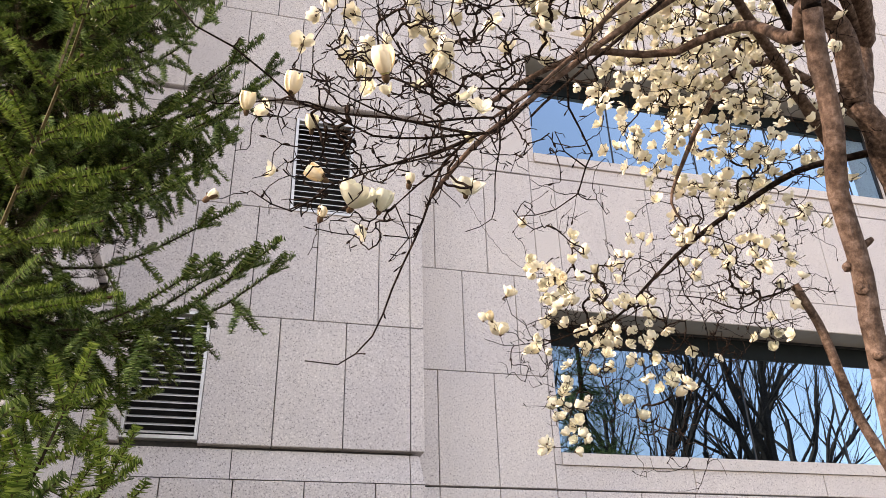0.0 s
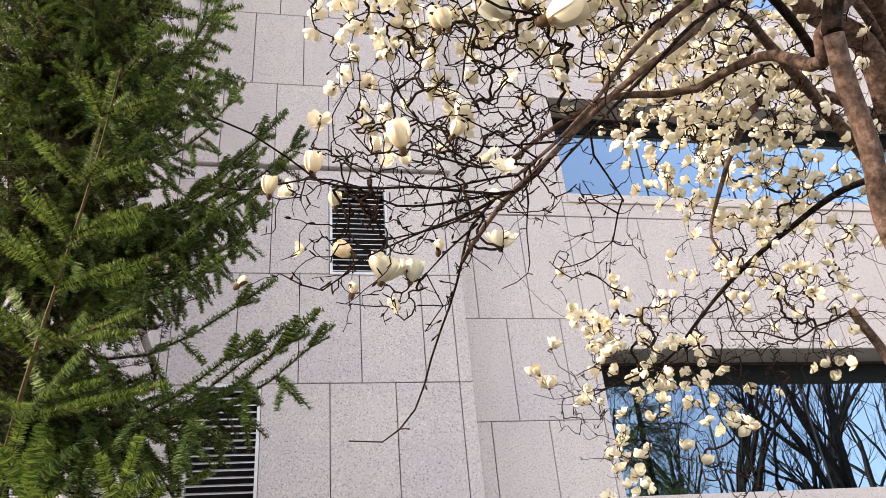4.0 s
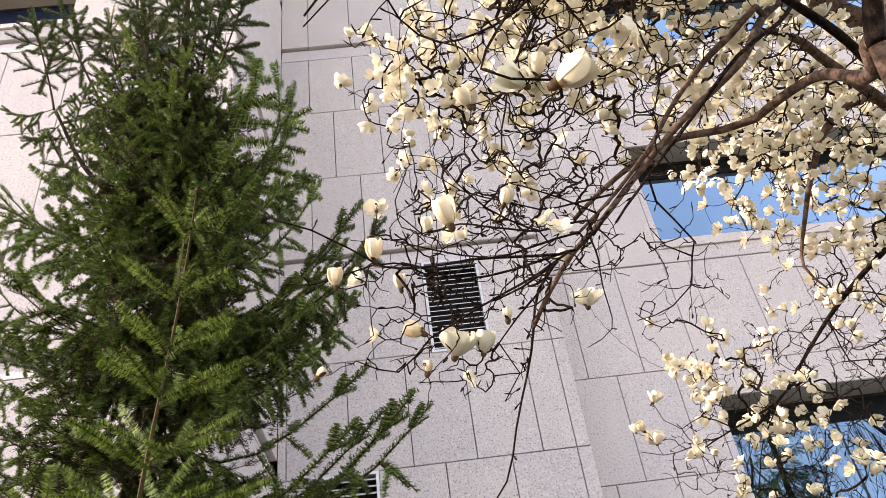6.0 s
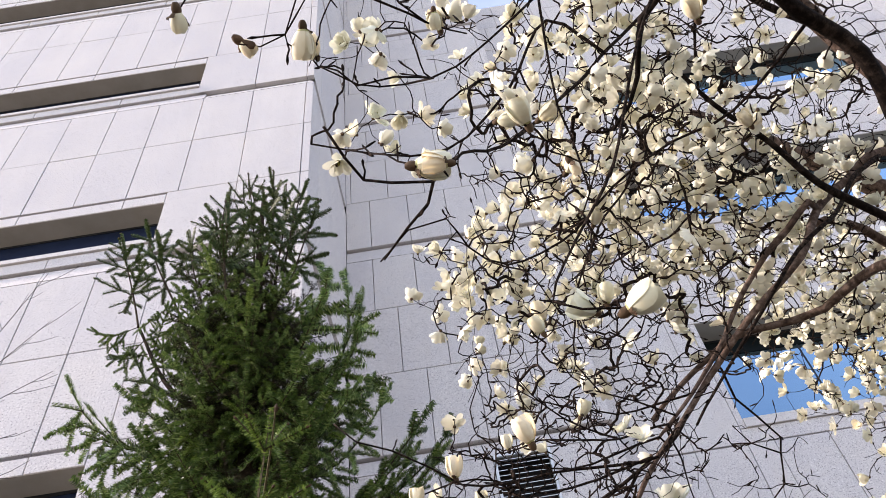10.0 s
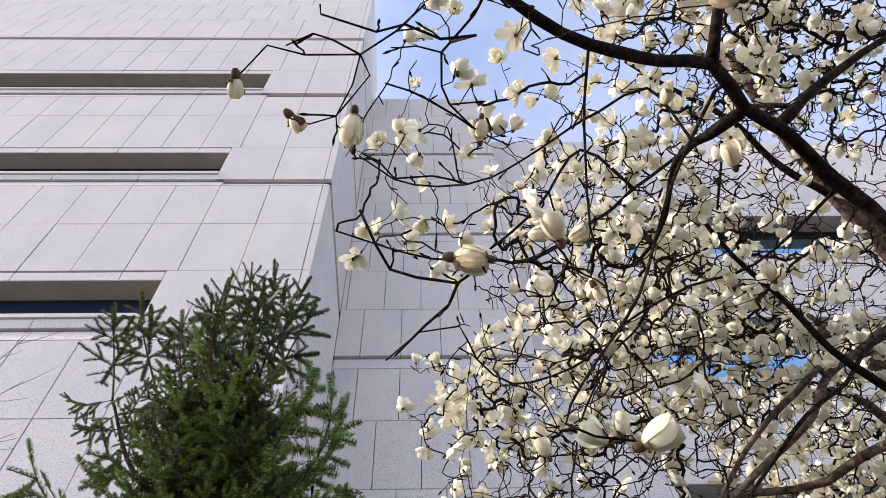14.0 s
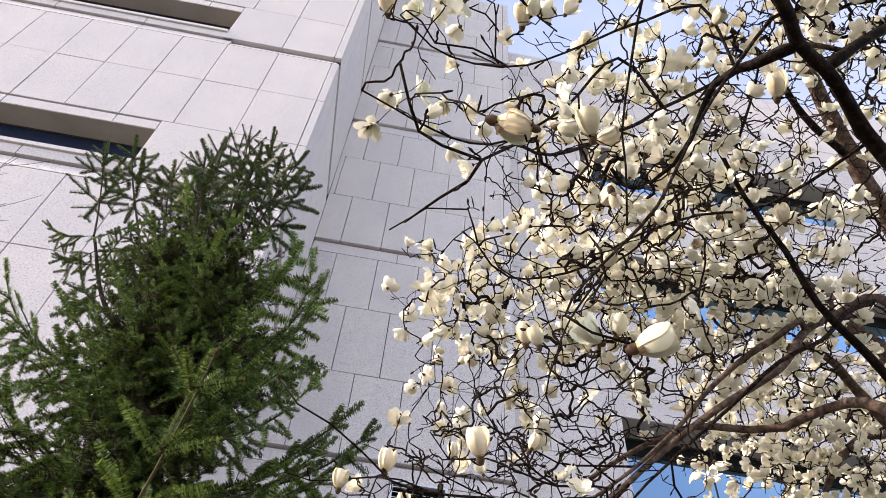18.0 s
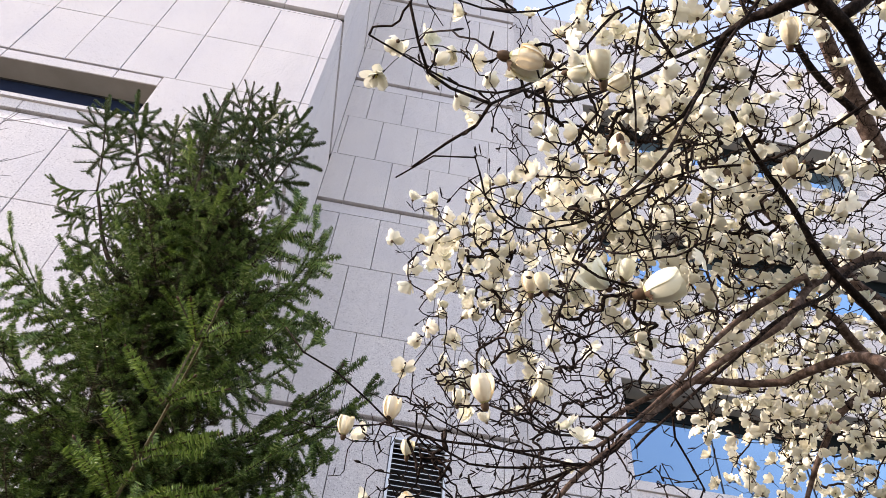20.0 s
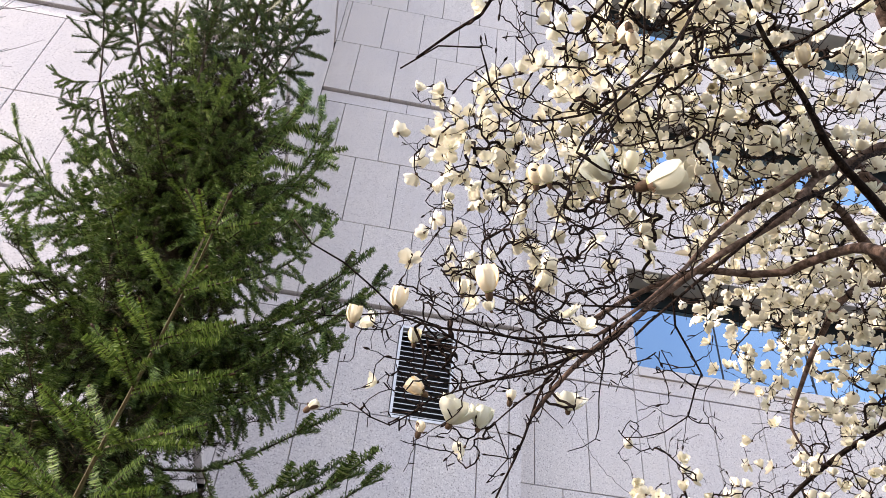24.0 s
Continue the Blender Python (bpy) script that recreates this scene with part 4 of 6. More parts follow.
BRANCHES["h2"] = (0.0026, 0.0015, [(0.26, 0.24, 2.70), (0.25, 0.30, 2.64), (0.25, 0.36, 2.59), (0.25, 0.43, 2.53), (0.26, 0.46, 2.50), (0.27, 0.51, 2.44)])
BRANCHES["h3"] = (0.0021, 0.0011, [(0.11, 0.16, 2.62), (0.14, 0.17, 2.61), (0.11, 0.14, 2.60), (0.05, 0.15, 2.57), (0.01, 0.18, 2.53), (-0.03, 0.20, 2.51), (-0.09, 0.19, 2.48), (-0.13, 0.18, 2.48), (-0.16, 0.21, 2.46)])
BRANCHES["h3b"] = (0.0012, 0.0011, [(-0.03, 0.20, 2.51), (-0.04, 0.23, 2.50), (-0.06, 0.26, 2.48), (-0.09, 0.27, 2.48), (-0.11, 0.26, 2.47)])
BRANCHES["h4"] = (0.0016, 0.0026, [(-0.00, 0.54, 2.41), (0.04, 0.51, 2.43), (0.07, 0.48, 2.43), (0.08, 0.45, 2.43)])
BRANCHES["h5"] = (0.0016, 0.0036, [(0.26, 0.54, 2.26), (0.22, 0.54, 2.27), (0.19, 0.53, 2.28), (0.20, 0.53, 2.31), (0.24, 0.53, 2.38), (0.31, 0.50, 2.48), (0.37, 0.46, 2.61), (0.43, 0.40, 2.73), (0.48, 0.34, 2.80), (0.50, 0.33, 2.81)])
BRANCHES["h6"] = (0.0015, 0.0038, [(-0.02, 0.67, 2.57), (0.03, 0.64, 2.60), (0.09, 0.63, 2.60), (0.12, 0.70, 2.61), (0.18, 0.76, 2.62), (0.28, 0.77, 2.67), (0.40, 0.75, 2.78), (0.52, 0.71, 2.83), (0.62, 0.66, 2.82), (0.74, 0.51, 2.83)])
BRANCHES["h7"] = (0.0013, 0.0024, [(-0.07, 0.14, 2.49), (-0.07, 0.15, 2.49), (-0.01, 0.17, 2.49), (0.02, 0.17, 2.52), (0.06, 0.19, 2.54), (0.10, 0.19, 2.56), (0.07, 0.21, 2.60)])
BRANCHES["s1"] = (0.003, 0.0012, [(0.45, 1.15, 2.52), (0.44, 1.12, 2.53), (0.33, 1.07, 2.48), (0.25, 0.99, 2.43), (0.18, 0.91, 2.38), (0.12, 0.87, 2.34), (0.09, 0.84, 2.36)])
BRANCHES["s2"] = (0.0032, 0.0012, [(0.43, 1.14, 2.50), (0.42, 1.14, 2.52), (0.32, 1.13, 2.49), (0.24, 1.12, 2.47), (0.14, 1.09, 2.48), (0.06, 1.06, 2.49)])
BRANCHES["s3"] = (0.0034, 0.0012, [(0.40, 1.13, 2.47), (0.39, 1.14, 2.48), (0.29, 1.15, 2.46), (0.19, 1.15, 2.45), (0.11, 1.12, 2.47), (0.03, 1.12, 2.48), (-0.08, 1.13, 2.46), (-0.12, 1.12, 2.46)])
BRANCHES["s4"] = (0.0034, 0.0012, [(0.36, 1.14, 2.45), (0.37, 1.14, 2.46), (0.30, 1.17, 2.43), (0.23, 1.18, 2.41), (0.17, 1.19, 2.40), (0.12, 1.19, 2.39), (0.08, 1.17, 2.41)])
BRANCHES["s5"] = (0.0026, 0.0012, [(0.47, 1.15, 2.57), (0.40, 1.14, 2.61), (0.33, 1.13, 2.64), (0.29, 1.11, 2.67), (0.27, 1.11, 2.75)])
BRANCHES["s6"] = (0.003, 0.0012, [(0.52, 1.16, 2.62), (0.44, 1.16, 2.61), (0.36, 1.16, 2.60), (0.30, 1.13, 2.60), (0.21, 1.10, 2.62), (0.16, 1.08, 2.65)])
BRANCHES["s7"] = (0.0028, 0.0014, [(0.47, 1.16, 2.57), (0.46, 1.21, 2.58), (0.51, 1.36, 2.62), (0.55, 1.52, 2.63), (0.58, 1.65, 2.61), (0.52, 1.68, 2.58)])
BRANCHES["s8"] = (0.0034, 0.0014, [(0.59, 1.16, 2.68), (0.60, 1.17, 2.68), (0.62, 1.22, 2.64), (0.66, 1.26, 2.62), (0.70, 1.30, 2.59), (0.70, 1.34, 2.58), (0.70, 1.39, 2.54), (0.67, 1.45, 2.53), (0.64, 1.50, 2.54), (0.61, 1.53, 2.55)])
BRANCHES["s9"] = (0.0028, 0.0012, [(0.34, 1.16, 2.42), (0.28, 1.18, 2.37), (0.24, 1.19, 2.33), (0.27, 1.21, 2.28), (0.24, 1.23, 2.24)])
BRANCHES["s10"] = (0.0026, 0.0012, [(0.33, 1.07, 2.48), (0.31, 1.08, 2.50), (0.24, 1.03, 2.51), (0.19, 0.98, 2.53), (0.17, 0.95, 2.55)])
BRANCHES["u3"] = (0.0014, 0.004, [(0.17, 0.92, 2.93), (0.22, 0.92, 2.91), (0.30, 0.93, 2.89), (0.36, 0.91, 2.89), (0.45, 0.83, 3.04), (0.54, 0.75, 3.17), (0.62, 0.65, 3.30), (0.73, 0.59, 3.39), (0.74, 0.87, 3.27)])
BRANCHES["u4"] = (0.0016, 0.0045, [(0.28, 0.86, 2.41), (0.25, 0.83, 2.45), (0.27, 0.82, 2.53), (0.29, 0.81, 2.60), (0.37, 0.82, 2.76), (0.47, 0.83, 2.91), (0.58, 0.83, 3.11), (0.74, 0.87, 3.27), (0.65, 0.99, 3.53)])
BRANCHES["u5"] = (0.0016, 0.004, [(-0.09, 0.50, 2.66), (-0.04, 0.52, 2.66), (0.02, 0.56, 2.69), (0.08, 0.59, 2.72), (0.15, 0.60, 2.77), (0.24, 0.58, 2.88), (0.33, 0.52, 3.00), (0.42, 0.57, 2.93)])
BRANCHES["u6"] = (0.0014, 0.0034, [(-0.05, 0.38, 2.65), (-0.00, 0.41, 2.64), (0.06, 0.44, 2.68), (0.14, 0.45, 2.73), (0.23, 0.44, 2.83), (0.34, 0.42, 2.93), (0.43, 0.39, 2.97), (0.48, 0.44, 2.84)])
BRANCHES["h3c"] = (0.0016, 0.0011, [(-0.03, 0.20, 2.51), (-0.06, 0.18, 2.50), (-0.08, 0.17, 2.49), (-0.11, 0.18, 2.48)])
BRANCHES["h3d"] = (0.0013, 0.001, [(-0.04, 0.24, 2.49), (-0.06, 0.26, 2.48), (-0.06, 0.27, 2.48), (-0.05, 0.28, 2.48)])
BRANCHES["h3e"] = (0.0013, 0.001, [(-0.03, 0.20, 2.51), (-0.02, 0.22, 2.50), (-0.04, 0.24, 2.49)])
BRANCHES["h2b"] = (0.0024, 0.0013, [(0.13, 0.16, 2.67), (0.11, 0.14, 2.62), (0.11, 0.16, 2.62), (0.10, 0.18, 2.62), (0.06, 0.22, 2.59), (0.06, 0.26, 2.58), (0.07, 0.28, 2.57), (0.10, 0.31, 2.57), (0.15, 0.35, 2.61)])
BRANCHES["h2c"] = (0.0014, 0.001, [(0.06, 0.22, 2.59), (0.03, 0.21, 2.58), (0.01, 0.21, 2.57), (-0.00, 0.21, 2.57)])
BRANCHES["h8"] = (0.0013, 0.002, [(-0.04, 0.34, 2.56), (-0.02, 0.35, 2.56), (0.00, 0.37, 2.55), (0.05, 0.38, 2.58), (0.10, 0.42, 2.64), (0.06, 0.44, 2.68)])
BRANCHES["h9"] = (0.0013, 0.0019, [(-0.01, 0.26, 2.59), (0.02, 0.27, 2.59), (0.04, 0.28, 2.59), (0.08, 0.30, 2.58), (0.10, 0.31, 2.57)])
BRANCHES["h10"] = (0.0085, 0.003, [(0.54, 0.38, 2.82), (0.50, 0.42, 2.83), (0.48, 0.44, 2.84), (0.46, 0.48, 2.85), (0.45, 0.51, 2.83), (0.45, 0.57, 2.83), (0.43, 0.61, 2.81), (0.40, 0.65, 2.80)])
BRANCHES["s8b"] = (0.0022, 0.0013, [(0.70, 1.34, 2.58), (0.65, 1.33, 2.61), (0.62, 1.30, 2.64)])
BRANCHES["d1"] = (0.0026, 0.0012, [(1.02, 2.20, 2.55), (0.93, 2.17, 2.58), (0.85, 2.15, 2.54), (0.81, 2.16, 2.58), (0.79, 2.14, 2.62)])
BRANCHES["d2"] = (0.0024, 0.0012, [(0.98, 2.22, 2.53), (0.87, 2.22, 2.51), (0.79, 2.20, 2.49), (0.73, 2.21, 2.51)])
BRANCHES["d3"] = (0.003, 0.0012, [(1.24, 2.08, 2.67), (1.21, 2.11, 2.57), (1.25, 2.11, 2.46), (1.32, 2.10, 2.40), (1.31, 2.13, 2.33)])
BRANCHES["d4"] = (0.0026, 0.0012, [(1.15, 2.12, 2.58), (1.09, 2.19, 2.49), (1.06, 2.24, 2.39), (1.03, 2.29, 2.29), (1.02, 2.32, 2.21)])
BRANCHES["d5"] = (0.0028, 0.0012, [(1.35, 2.02, 2.78), (1.38, 2.07, 2.66), (1.43, 2.07, 2.59), (1.45, 2.10, 2.48), (1.43, 2.16, 2.39)])
BRANCHES["d6"] = (0.003, 0.0012, [(1.60, 1.99, 2.63), (1.59, 2.03, 2.56), (1.64, 2.02, 2.50), (1.64, 2.04, 2.44), (1.68, 2.03, 2.40)])
BRANCHES["d7"] = (0.0026, 0.0012, [(1.44, 1.91, 2.85), (1.48, 1.94, 2.75), (1.54, 1.92, 2.71), (1.61, 1.86, 2.72), (1.66, 1.84, 2.68)])
BRANCHES["M"] = (0.0040, 0.0110, [(0.6, 0.7, 3.1), (0.68, 0.77, 3.03), (0.78, 0.84, 2.97), (0.86, 0.91, 2.9), (0.97, 0.97, 2.84), (1.11, 1.07, 2.79)])
BRANCHES["N"] = (0.008, 0.022, [(0.96, 1.17, 3.07), (1.02, 1.18, 3.1), (1.13, 1.24, 3.12), (1.25, 1.33, 3.11), (1.74, 1.66, 2.98)])
BRANCHES["L"] = (0.0050, 0.0110, [(0.57, 0.55, 3.68), (0.66, 0.6, 3.64), (0.84, 0.68, 3.6), (0.96, 0.78, 3.56), (1.13, 0.87, 3.53)])
magnolia = empty("magnolia_tree", (1.95, 1.75, 0.0), "white flowering magnolia with dark crooked twigs", "tree")


def add_part(name, me, label=""):
    ob = new(name, me)
    ob.parent = magnolia
    ob.matrix_parent_inverse = Matrix.Translation(magnolia.location).inverted()
    return tagged(ob, label)


def limb_line(ctrl, r0, r1, wiggle):
    line = smooth_line(ctrl, 0.035)
    n = len(line)
    res, rad = [], []
    for i, p in enumerate(line):
        q = p + Vector([noise.noise(p * 7 + Vector((k * 9.1, 0, 0))) for k in range(3)]) * wiggle
        res.append(q)
        knot = 1 + 0.14 * max(0.0, noise.noise(p * 11)) ** 2 * 3
        rad.append((r0 + (r1 - r0) * i / (n - 1)) * knot)
    return res, rad


NODES, DIRS, PARENT, LIMB_OF = [], [], [], []
for name, (r0, r1, ctrl) in BRANCHES.items():
    line, rad = limb_line(ctrl, r0, r1, 0.006)
    vs, fs = [], []
    if max(r0, r1) < 0.0062:
        rad = [r * 0.82 for r in rad]
    tube(vs, fs, line, rad, 10 if max(r0, r1) > 0.012 else 7, 0.16)
    if max(r0, r1) < 0.010:
        for i in range(2, len(line) - 1, 2):
            a = 2.4 * i + len(line)
            d = (Vector((math.cos(a), math.sin(a), 0.4 + 0.5 * math.cos(1.7 * i))) + (line[i + 1] - line[i]).normalized() * (0.8 if r0 > r1 else -0.8)).normalized()
            n = 0.010 + 0.026 * (0.5 + 0.5 * math.sin(5.1 * i + r0 * 9000)) ** 3
            e = line[i] + d * n
            tube(vs, fs, [line[i], line[i] + d * n * 0.55 + Vector((0.002, 0, 0.001)), e, e + d * 0.006, e + d * 0.011], (0.0013, 0.0011, 0.0012, 0.0019, 0.0005), 5)
    add_part("trunk" if name.startswith("T") else "branch", shade_smooth(mesh_of("branch", vs, fs, BARK if name[0] in "TSBCAKGN" and max(r0, r1) > 0.007 else LIMB_BARK_BACKLIT if max(r0, r1) > 0.007 else TWIG)),
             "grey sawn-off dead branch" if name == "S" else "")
    thin = -1 if r0 < r1 else 1
    for i, p in enumerate(line):
        if name not in ("T2u", "S"):
            NODES.append(p)
            DIRS.append((line[min(i + 1, len(line) - 1)] - line[max(i - 1, 0)]).normalized() * thin)
            PARENT.append(-1)
            LIMB_OF.append(name)
# the two stems down to the ground
for ctrl, r0, r1 in (([(1.70, 1.60, -0.05), (1.45, 1.40, 0.7), (1.17, 1.16, 1.4), (1.02, 1.03, 1.8), (0.985, 0.985, 1.99)], 0.030, 0.0176),
                     ([(2.15, 1.85, -0.05), (2.25, 1.86, 0.9), (2.27, 1.85, 1.8), (2.22, 1.83, 2.4), (2.17, 1.81, 2.58)], 0.085, 0.062),
                     ([(2.20, 2.15, -0.05), (2.16, 2.12, 0.8), (2.08, 2.07, 1.6), (2.03, 2.05, 1.92)], 0.032, 0.022)):
    line, rad = limb_line(ctrl, r0, r1, 0.006)
    vs, fs = [], []
    tube(vs, fs, line, rad, 10, 0.16)
    add_part("trunk", shade_smooth(mesh_of("trunk", vs, fs, BARK)))

# where the crown's twigs reach: centre, radius, twig tips, share of tips that flower
CROWN = [
    (0.15, 1.22, 3.12, 0.17, 110, 0.62), (0.38, 1.20, 3.12, 0.24, 190, 0.44), (0.69, 1.20, 3.18, 0.27, 190, 0.36),
    (0.24, 0.72, 3.02, 0.20, 80, 0.40), (0.42, 0.66, 3.24, 0.26, 160, 0.34), (0.66, 0.97, 3.28, 0.30, 230, 0.34),
    (0.97, 0.76, 3.46, 0.36, 190, 0.22), (1.29, 1.75, 3.20, 0.34, 220, 0.52), (1.58, 1.77, 3.12, 0.32, 160, 0.52),
    (1.00, 2.15, 2.68, 0.14, 50, 0.55), (1.17, 2.14, 2.52, 0.17, 70, 0.50), (1.07, 2.37, 2.34, 0.11, 32, 0.75),
    (0.16, 1.16, 2.42, 0.22, 230, 0.03), (0.30, 1.36, 3.05, 0.24, 130, 0.55), (1.07, 0.49, 3.51, 0.38, 150, 0.10),
]
CROWN2 = [
    (1.62, 1.98, 2.74, 0.28, 110, 0.22), (0.05, 0.44, 2.74, 0.17, 40, 0.50), (1.34, 1.51, 3.26, 0.34, 180, 0.48),
    (1.03, 1.48, 3.22, 0.28, 160, 0.52), (0.35, 1.12, 2.56, 0.17, 130, 0.05), (1.40, 2.00, 2.86, 0.22, 80, 0.55),
    (0.55, 1.18, 2.86, 0.16, 90, 0.15), (0.12, 0.20, 2.62, 0.14, 18, 0.35), (0.85, 1.90, 2.74, 0.14, 26, 0.10),
    (0.52, 0.86, 2.96, 0.20, 110, 0.35), (0.30, 0.62, 2.70, 0.16, 40, 0.30),
]
# fine twigs with no flower
CROWN3 = [
    (0.45, 0.80, 2.95, 0.38, 330, 0.02), (0.75, 1.00, 3.20, 0.42, 380, 0.02), (1.10, 1.30, 3.20, 0.42, 330, 0.03),
    (1.45, 1.70, 3.05, 0.40, 260, 0.03), (0.35, 1.20, 2.75, 0.32, 200, 0.03), (0.25, 1.12, 2.48, 0.24, 130, 0.02), (0.46, 1.13, 2.60, 0.20, 100, 0.02), (1.00, 0.70, 3.40, 0.40, 280, 0.02),
    (0.30, 0.75, 2.60, 0.26, 110, 0.02), (1.15, 2.10, 2.60, 0.26, 260, 0.05), (1.55, 2.00, 2.72, 0.30, 240, 0.02),
    (1.35, 2.15, 2.45, 0.24, 150, 0.06), (0.95, 2.25, 2.45, 0.16, 80, 0.12), (1.45, 1.75, 3.05, 0.36, 120, 0.5),
]
# the dense heart of the crown
CROWN5 = [
    (0.62, 1.14, 3.15, 0.26, 110, 0.60), (0.79, 1.20, 3.16, 0.26, 120, 0.60), (0.95, 1.22, 3.19, 0.28, 120, 0.55), (0.68, 0.92, 3.15, 0.24, 90, 0.55),
    (0.84, 0.98, 3.16, 0.26, 90, 0.45), (0.94, 0.91, 3.14, 0.26, 60, 0.35), (0.54, 0.64, 2.99, 0.22, 60, 0.45), (0.47, 0.80, 3.06, 0.22, 80, 0.55),
    (0.39, 0.98, 3.09, 0.20, 70, 0.60), (1.10, 1.13, 3.17, 0.26, 70, 0.40), (1.25, 1.41, 3.11, 0.26, 80, 0.60), (1.11, 1.51, 3.13, 0.24, 80, 0.60), (0.35, 0.59, 2.97, 0.18, 40, 0.50),
]
# twigs high against the sky
CROWN4 = [
    (0.78, 0.44, 3.32, 0.28, 170, 0.12),
    (1.07, 0.55, 3.49, 0.30, 170, 0.06),
    (1.05, 0.46, 3.65, 0.30, 150, 0.06),
    (0.63, 0.38, 3.29, 0.26, 130, 0.20),
    (0.85, 0.42, 3.39, 0.30, 170, 0.08),
]
# blossoms and twigs at the top of the crown
CROWN7 = [
    (0.51, 0.24, 3.29, 0.2, 80, 0.5), (0.66, 0.23, 3.34, 0.22, 100, 0.45), (0.80, 0.19, 3.35, 0.24, 110, 0.4), (0.88, 0.30, 3.28, 0.22, 100, 0.4),
    (0.74, 0.35, 3.23, 0.2, 80, 0.45), (0.47, 0.34, 3.23, 0.16, 50, 0.55), (0.74, 0.38, 3.23, 0.2, 70, 0.4), (0.51, 0.44, 3.19, 0.2, 60, 0.5),
    (0.98, 0.28, 3.58, 0.28, 170, 0.3), (0.78, 0.23, 3.57, 0.26, 130, 0.35), (1.07, 0.42, 3.50, 0.22, 90, 0.3),
]
# low clusters of goblets, and bare twigs that hang before the lower window
CROWN6 = [
    (0.94, 2.13, 2.71, 0.06, 14, 0.98), (0.95, 2.18, 2.61, 0.04, 8, 0.98), (1.13, 2.11, 2.56, 0.08, 12, 0.8), (1.19, 2.06, 2.60, 0.07, 10, 0.8), (1.10, 2.16, 2.49, 0.05, 8, 0.9),
    (1.22, 2.12, 2.41, 0.04, 6, 0.95), (1.29, 2.11, 2.34, 0.03, 5, 0.98), (0.99, 2.06, 2.79, 0.05, 6, 0.9), (1.14, 2.03, 2.71, 0.06, 7, 0.8), (1.48, 1.81, 2.70, 0.05, 6, 0.9),
    (1.01, 2.25, 2.36, 0.04, 7, 0.98), (1.03, 2.29, 2.21, 0.04, 8, 0.98), (0.96, 2.32, 2.22, 0.03, 5, 0.98), (0.78, 2.26, 2.57, 0.04, 5, 0.9), (0.81, 2.21, 2.66, 0.03, 4, 0.95),
]
HANGING = [
    (1.31, 2.14, 2.20, 0.20, 60, 0.0), (1.44, 1.93, 2.53, 0.20, 70, 0.02), (1.16, 2.18, 2.34, 0.16, 40, 0.0), (0.68, 1.38, 2.56, 0.12, 26, 0.0),
]
rng = random.Random(5)
TIPS = []
for cx, cy, cz, r, count, share in CROWN + CROWN2 + CROWN3 + CROWN5 + CROWN4 + CROWN6 + HANGING + CROWN7:
    for k in range(count):
        d = Vector((rng.gauss(0, 1), rng.gauss(0, 1), rng.gauss(0, 1))).normalized() * r * rng.random() ** 0.4
        TIPS.append((Vector((cx, cy, cz)) + Vector((d.x, d.y, d.z * 0.9)), rng.random() < share * 0.84))
EYE_ROOM = Vector((0.03, -0.02, 1.63))
TIPS = [(p, f) for p, f in TIPS if (p - EYE_ROOM).length > 0.75]

# single blossoms on the near twigs: place, way, kind, size
NEAR_BUDS = [
    (0.265, 0.54, 2.255, 0.9, -0.5, 0.1, 0, 0.92),
    (0.25, 0.55, 2.28, 0.1, -0.7, 0.7, 0, 0.50),
    (0.24, 0.57, 2.29, -0.8, -0.4, 0.3, 1, 0.74),
    (0.18, 0.61, 2.31, -0.4, -0.6, 0.7, 0, 0.49),
    (0.09, 0.28, 2.20, -1.0, -0.1, 0.1, 0, 0.48),
    (0.06, 0.29, 2.22, 1.0, 0.1, -0.1, 0, 0.67),
    (0.20, 0.41, 2.46, -0.3, -0.8, 0.5, 0, 0.77),
    (0.16, 0.86, 2.34, -0.3, -0.6, 0.7, 0, 0.84),
    (0.11, 1.16, 2.35, -0.9, -0.2, 0.4, 0, 0.76),
    (0.16, 1.18, 2.31, 0.3, -0.5, 0.8, 2, 1.15),
    (0.21, 1.18, 2.31, 0.2, -0.5, 0.8, 1, 0.87),
    (0.72, 2.30, 3.09, 0.0, -0.6, 0.8, 2, 1.70),
]
MID_BLOSSOMS = [
    (0.04, 1.07, 2.45, -0.0, -0.6, 0.8, 0, 0.77),
    (-0.03, 1.09, 2.42, 0.0, -0.6, 0.8, 0, 0.67),
    (0.08, 1.12, 2.42, -0.1, -0.6, 0.8, 0, 0.60),
    (0.26, 0.97, 2.46, 0.5, -0.6, 0.6, 0, 0.61),
    (0.26, 1.16, 2.36, 0.1, -0.5, 0.8, 0, 0.45),
    (-0.08, 1.20, 2.31, 0.7, -0.3, 0.6, 0, 0.45),
    (0.11, 1.19, 2.29, 0.2, -0.5, 0.8, 0, 0.45),
    (0.13, 0.92, 2.38, -0.1, -0.6, 0.8, 0, 0.47),
    (-0.04, 0.26, 2.49, -0.1, 0.9, -0.4, 0, 0.69),
    (0.11, 0.30, 2.58, -0.1, 0.9, -0.4, 0, 0.49),
    (-0.16, 0.21, 2.46, -0.0, 0.9, -0.3, 0, 0.45),
]
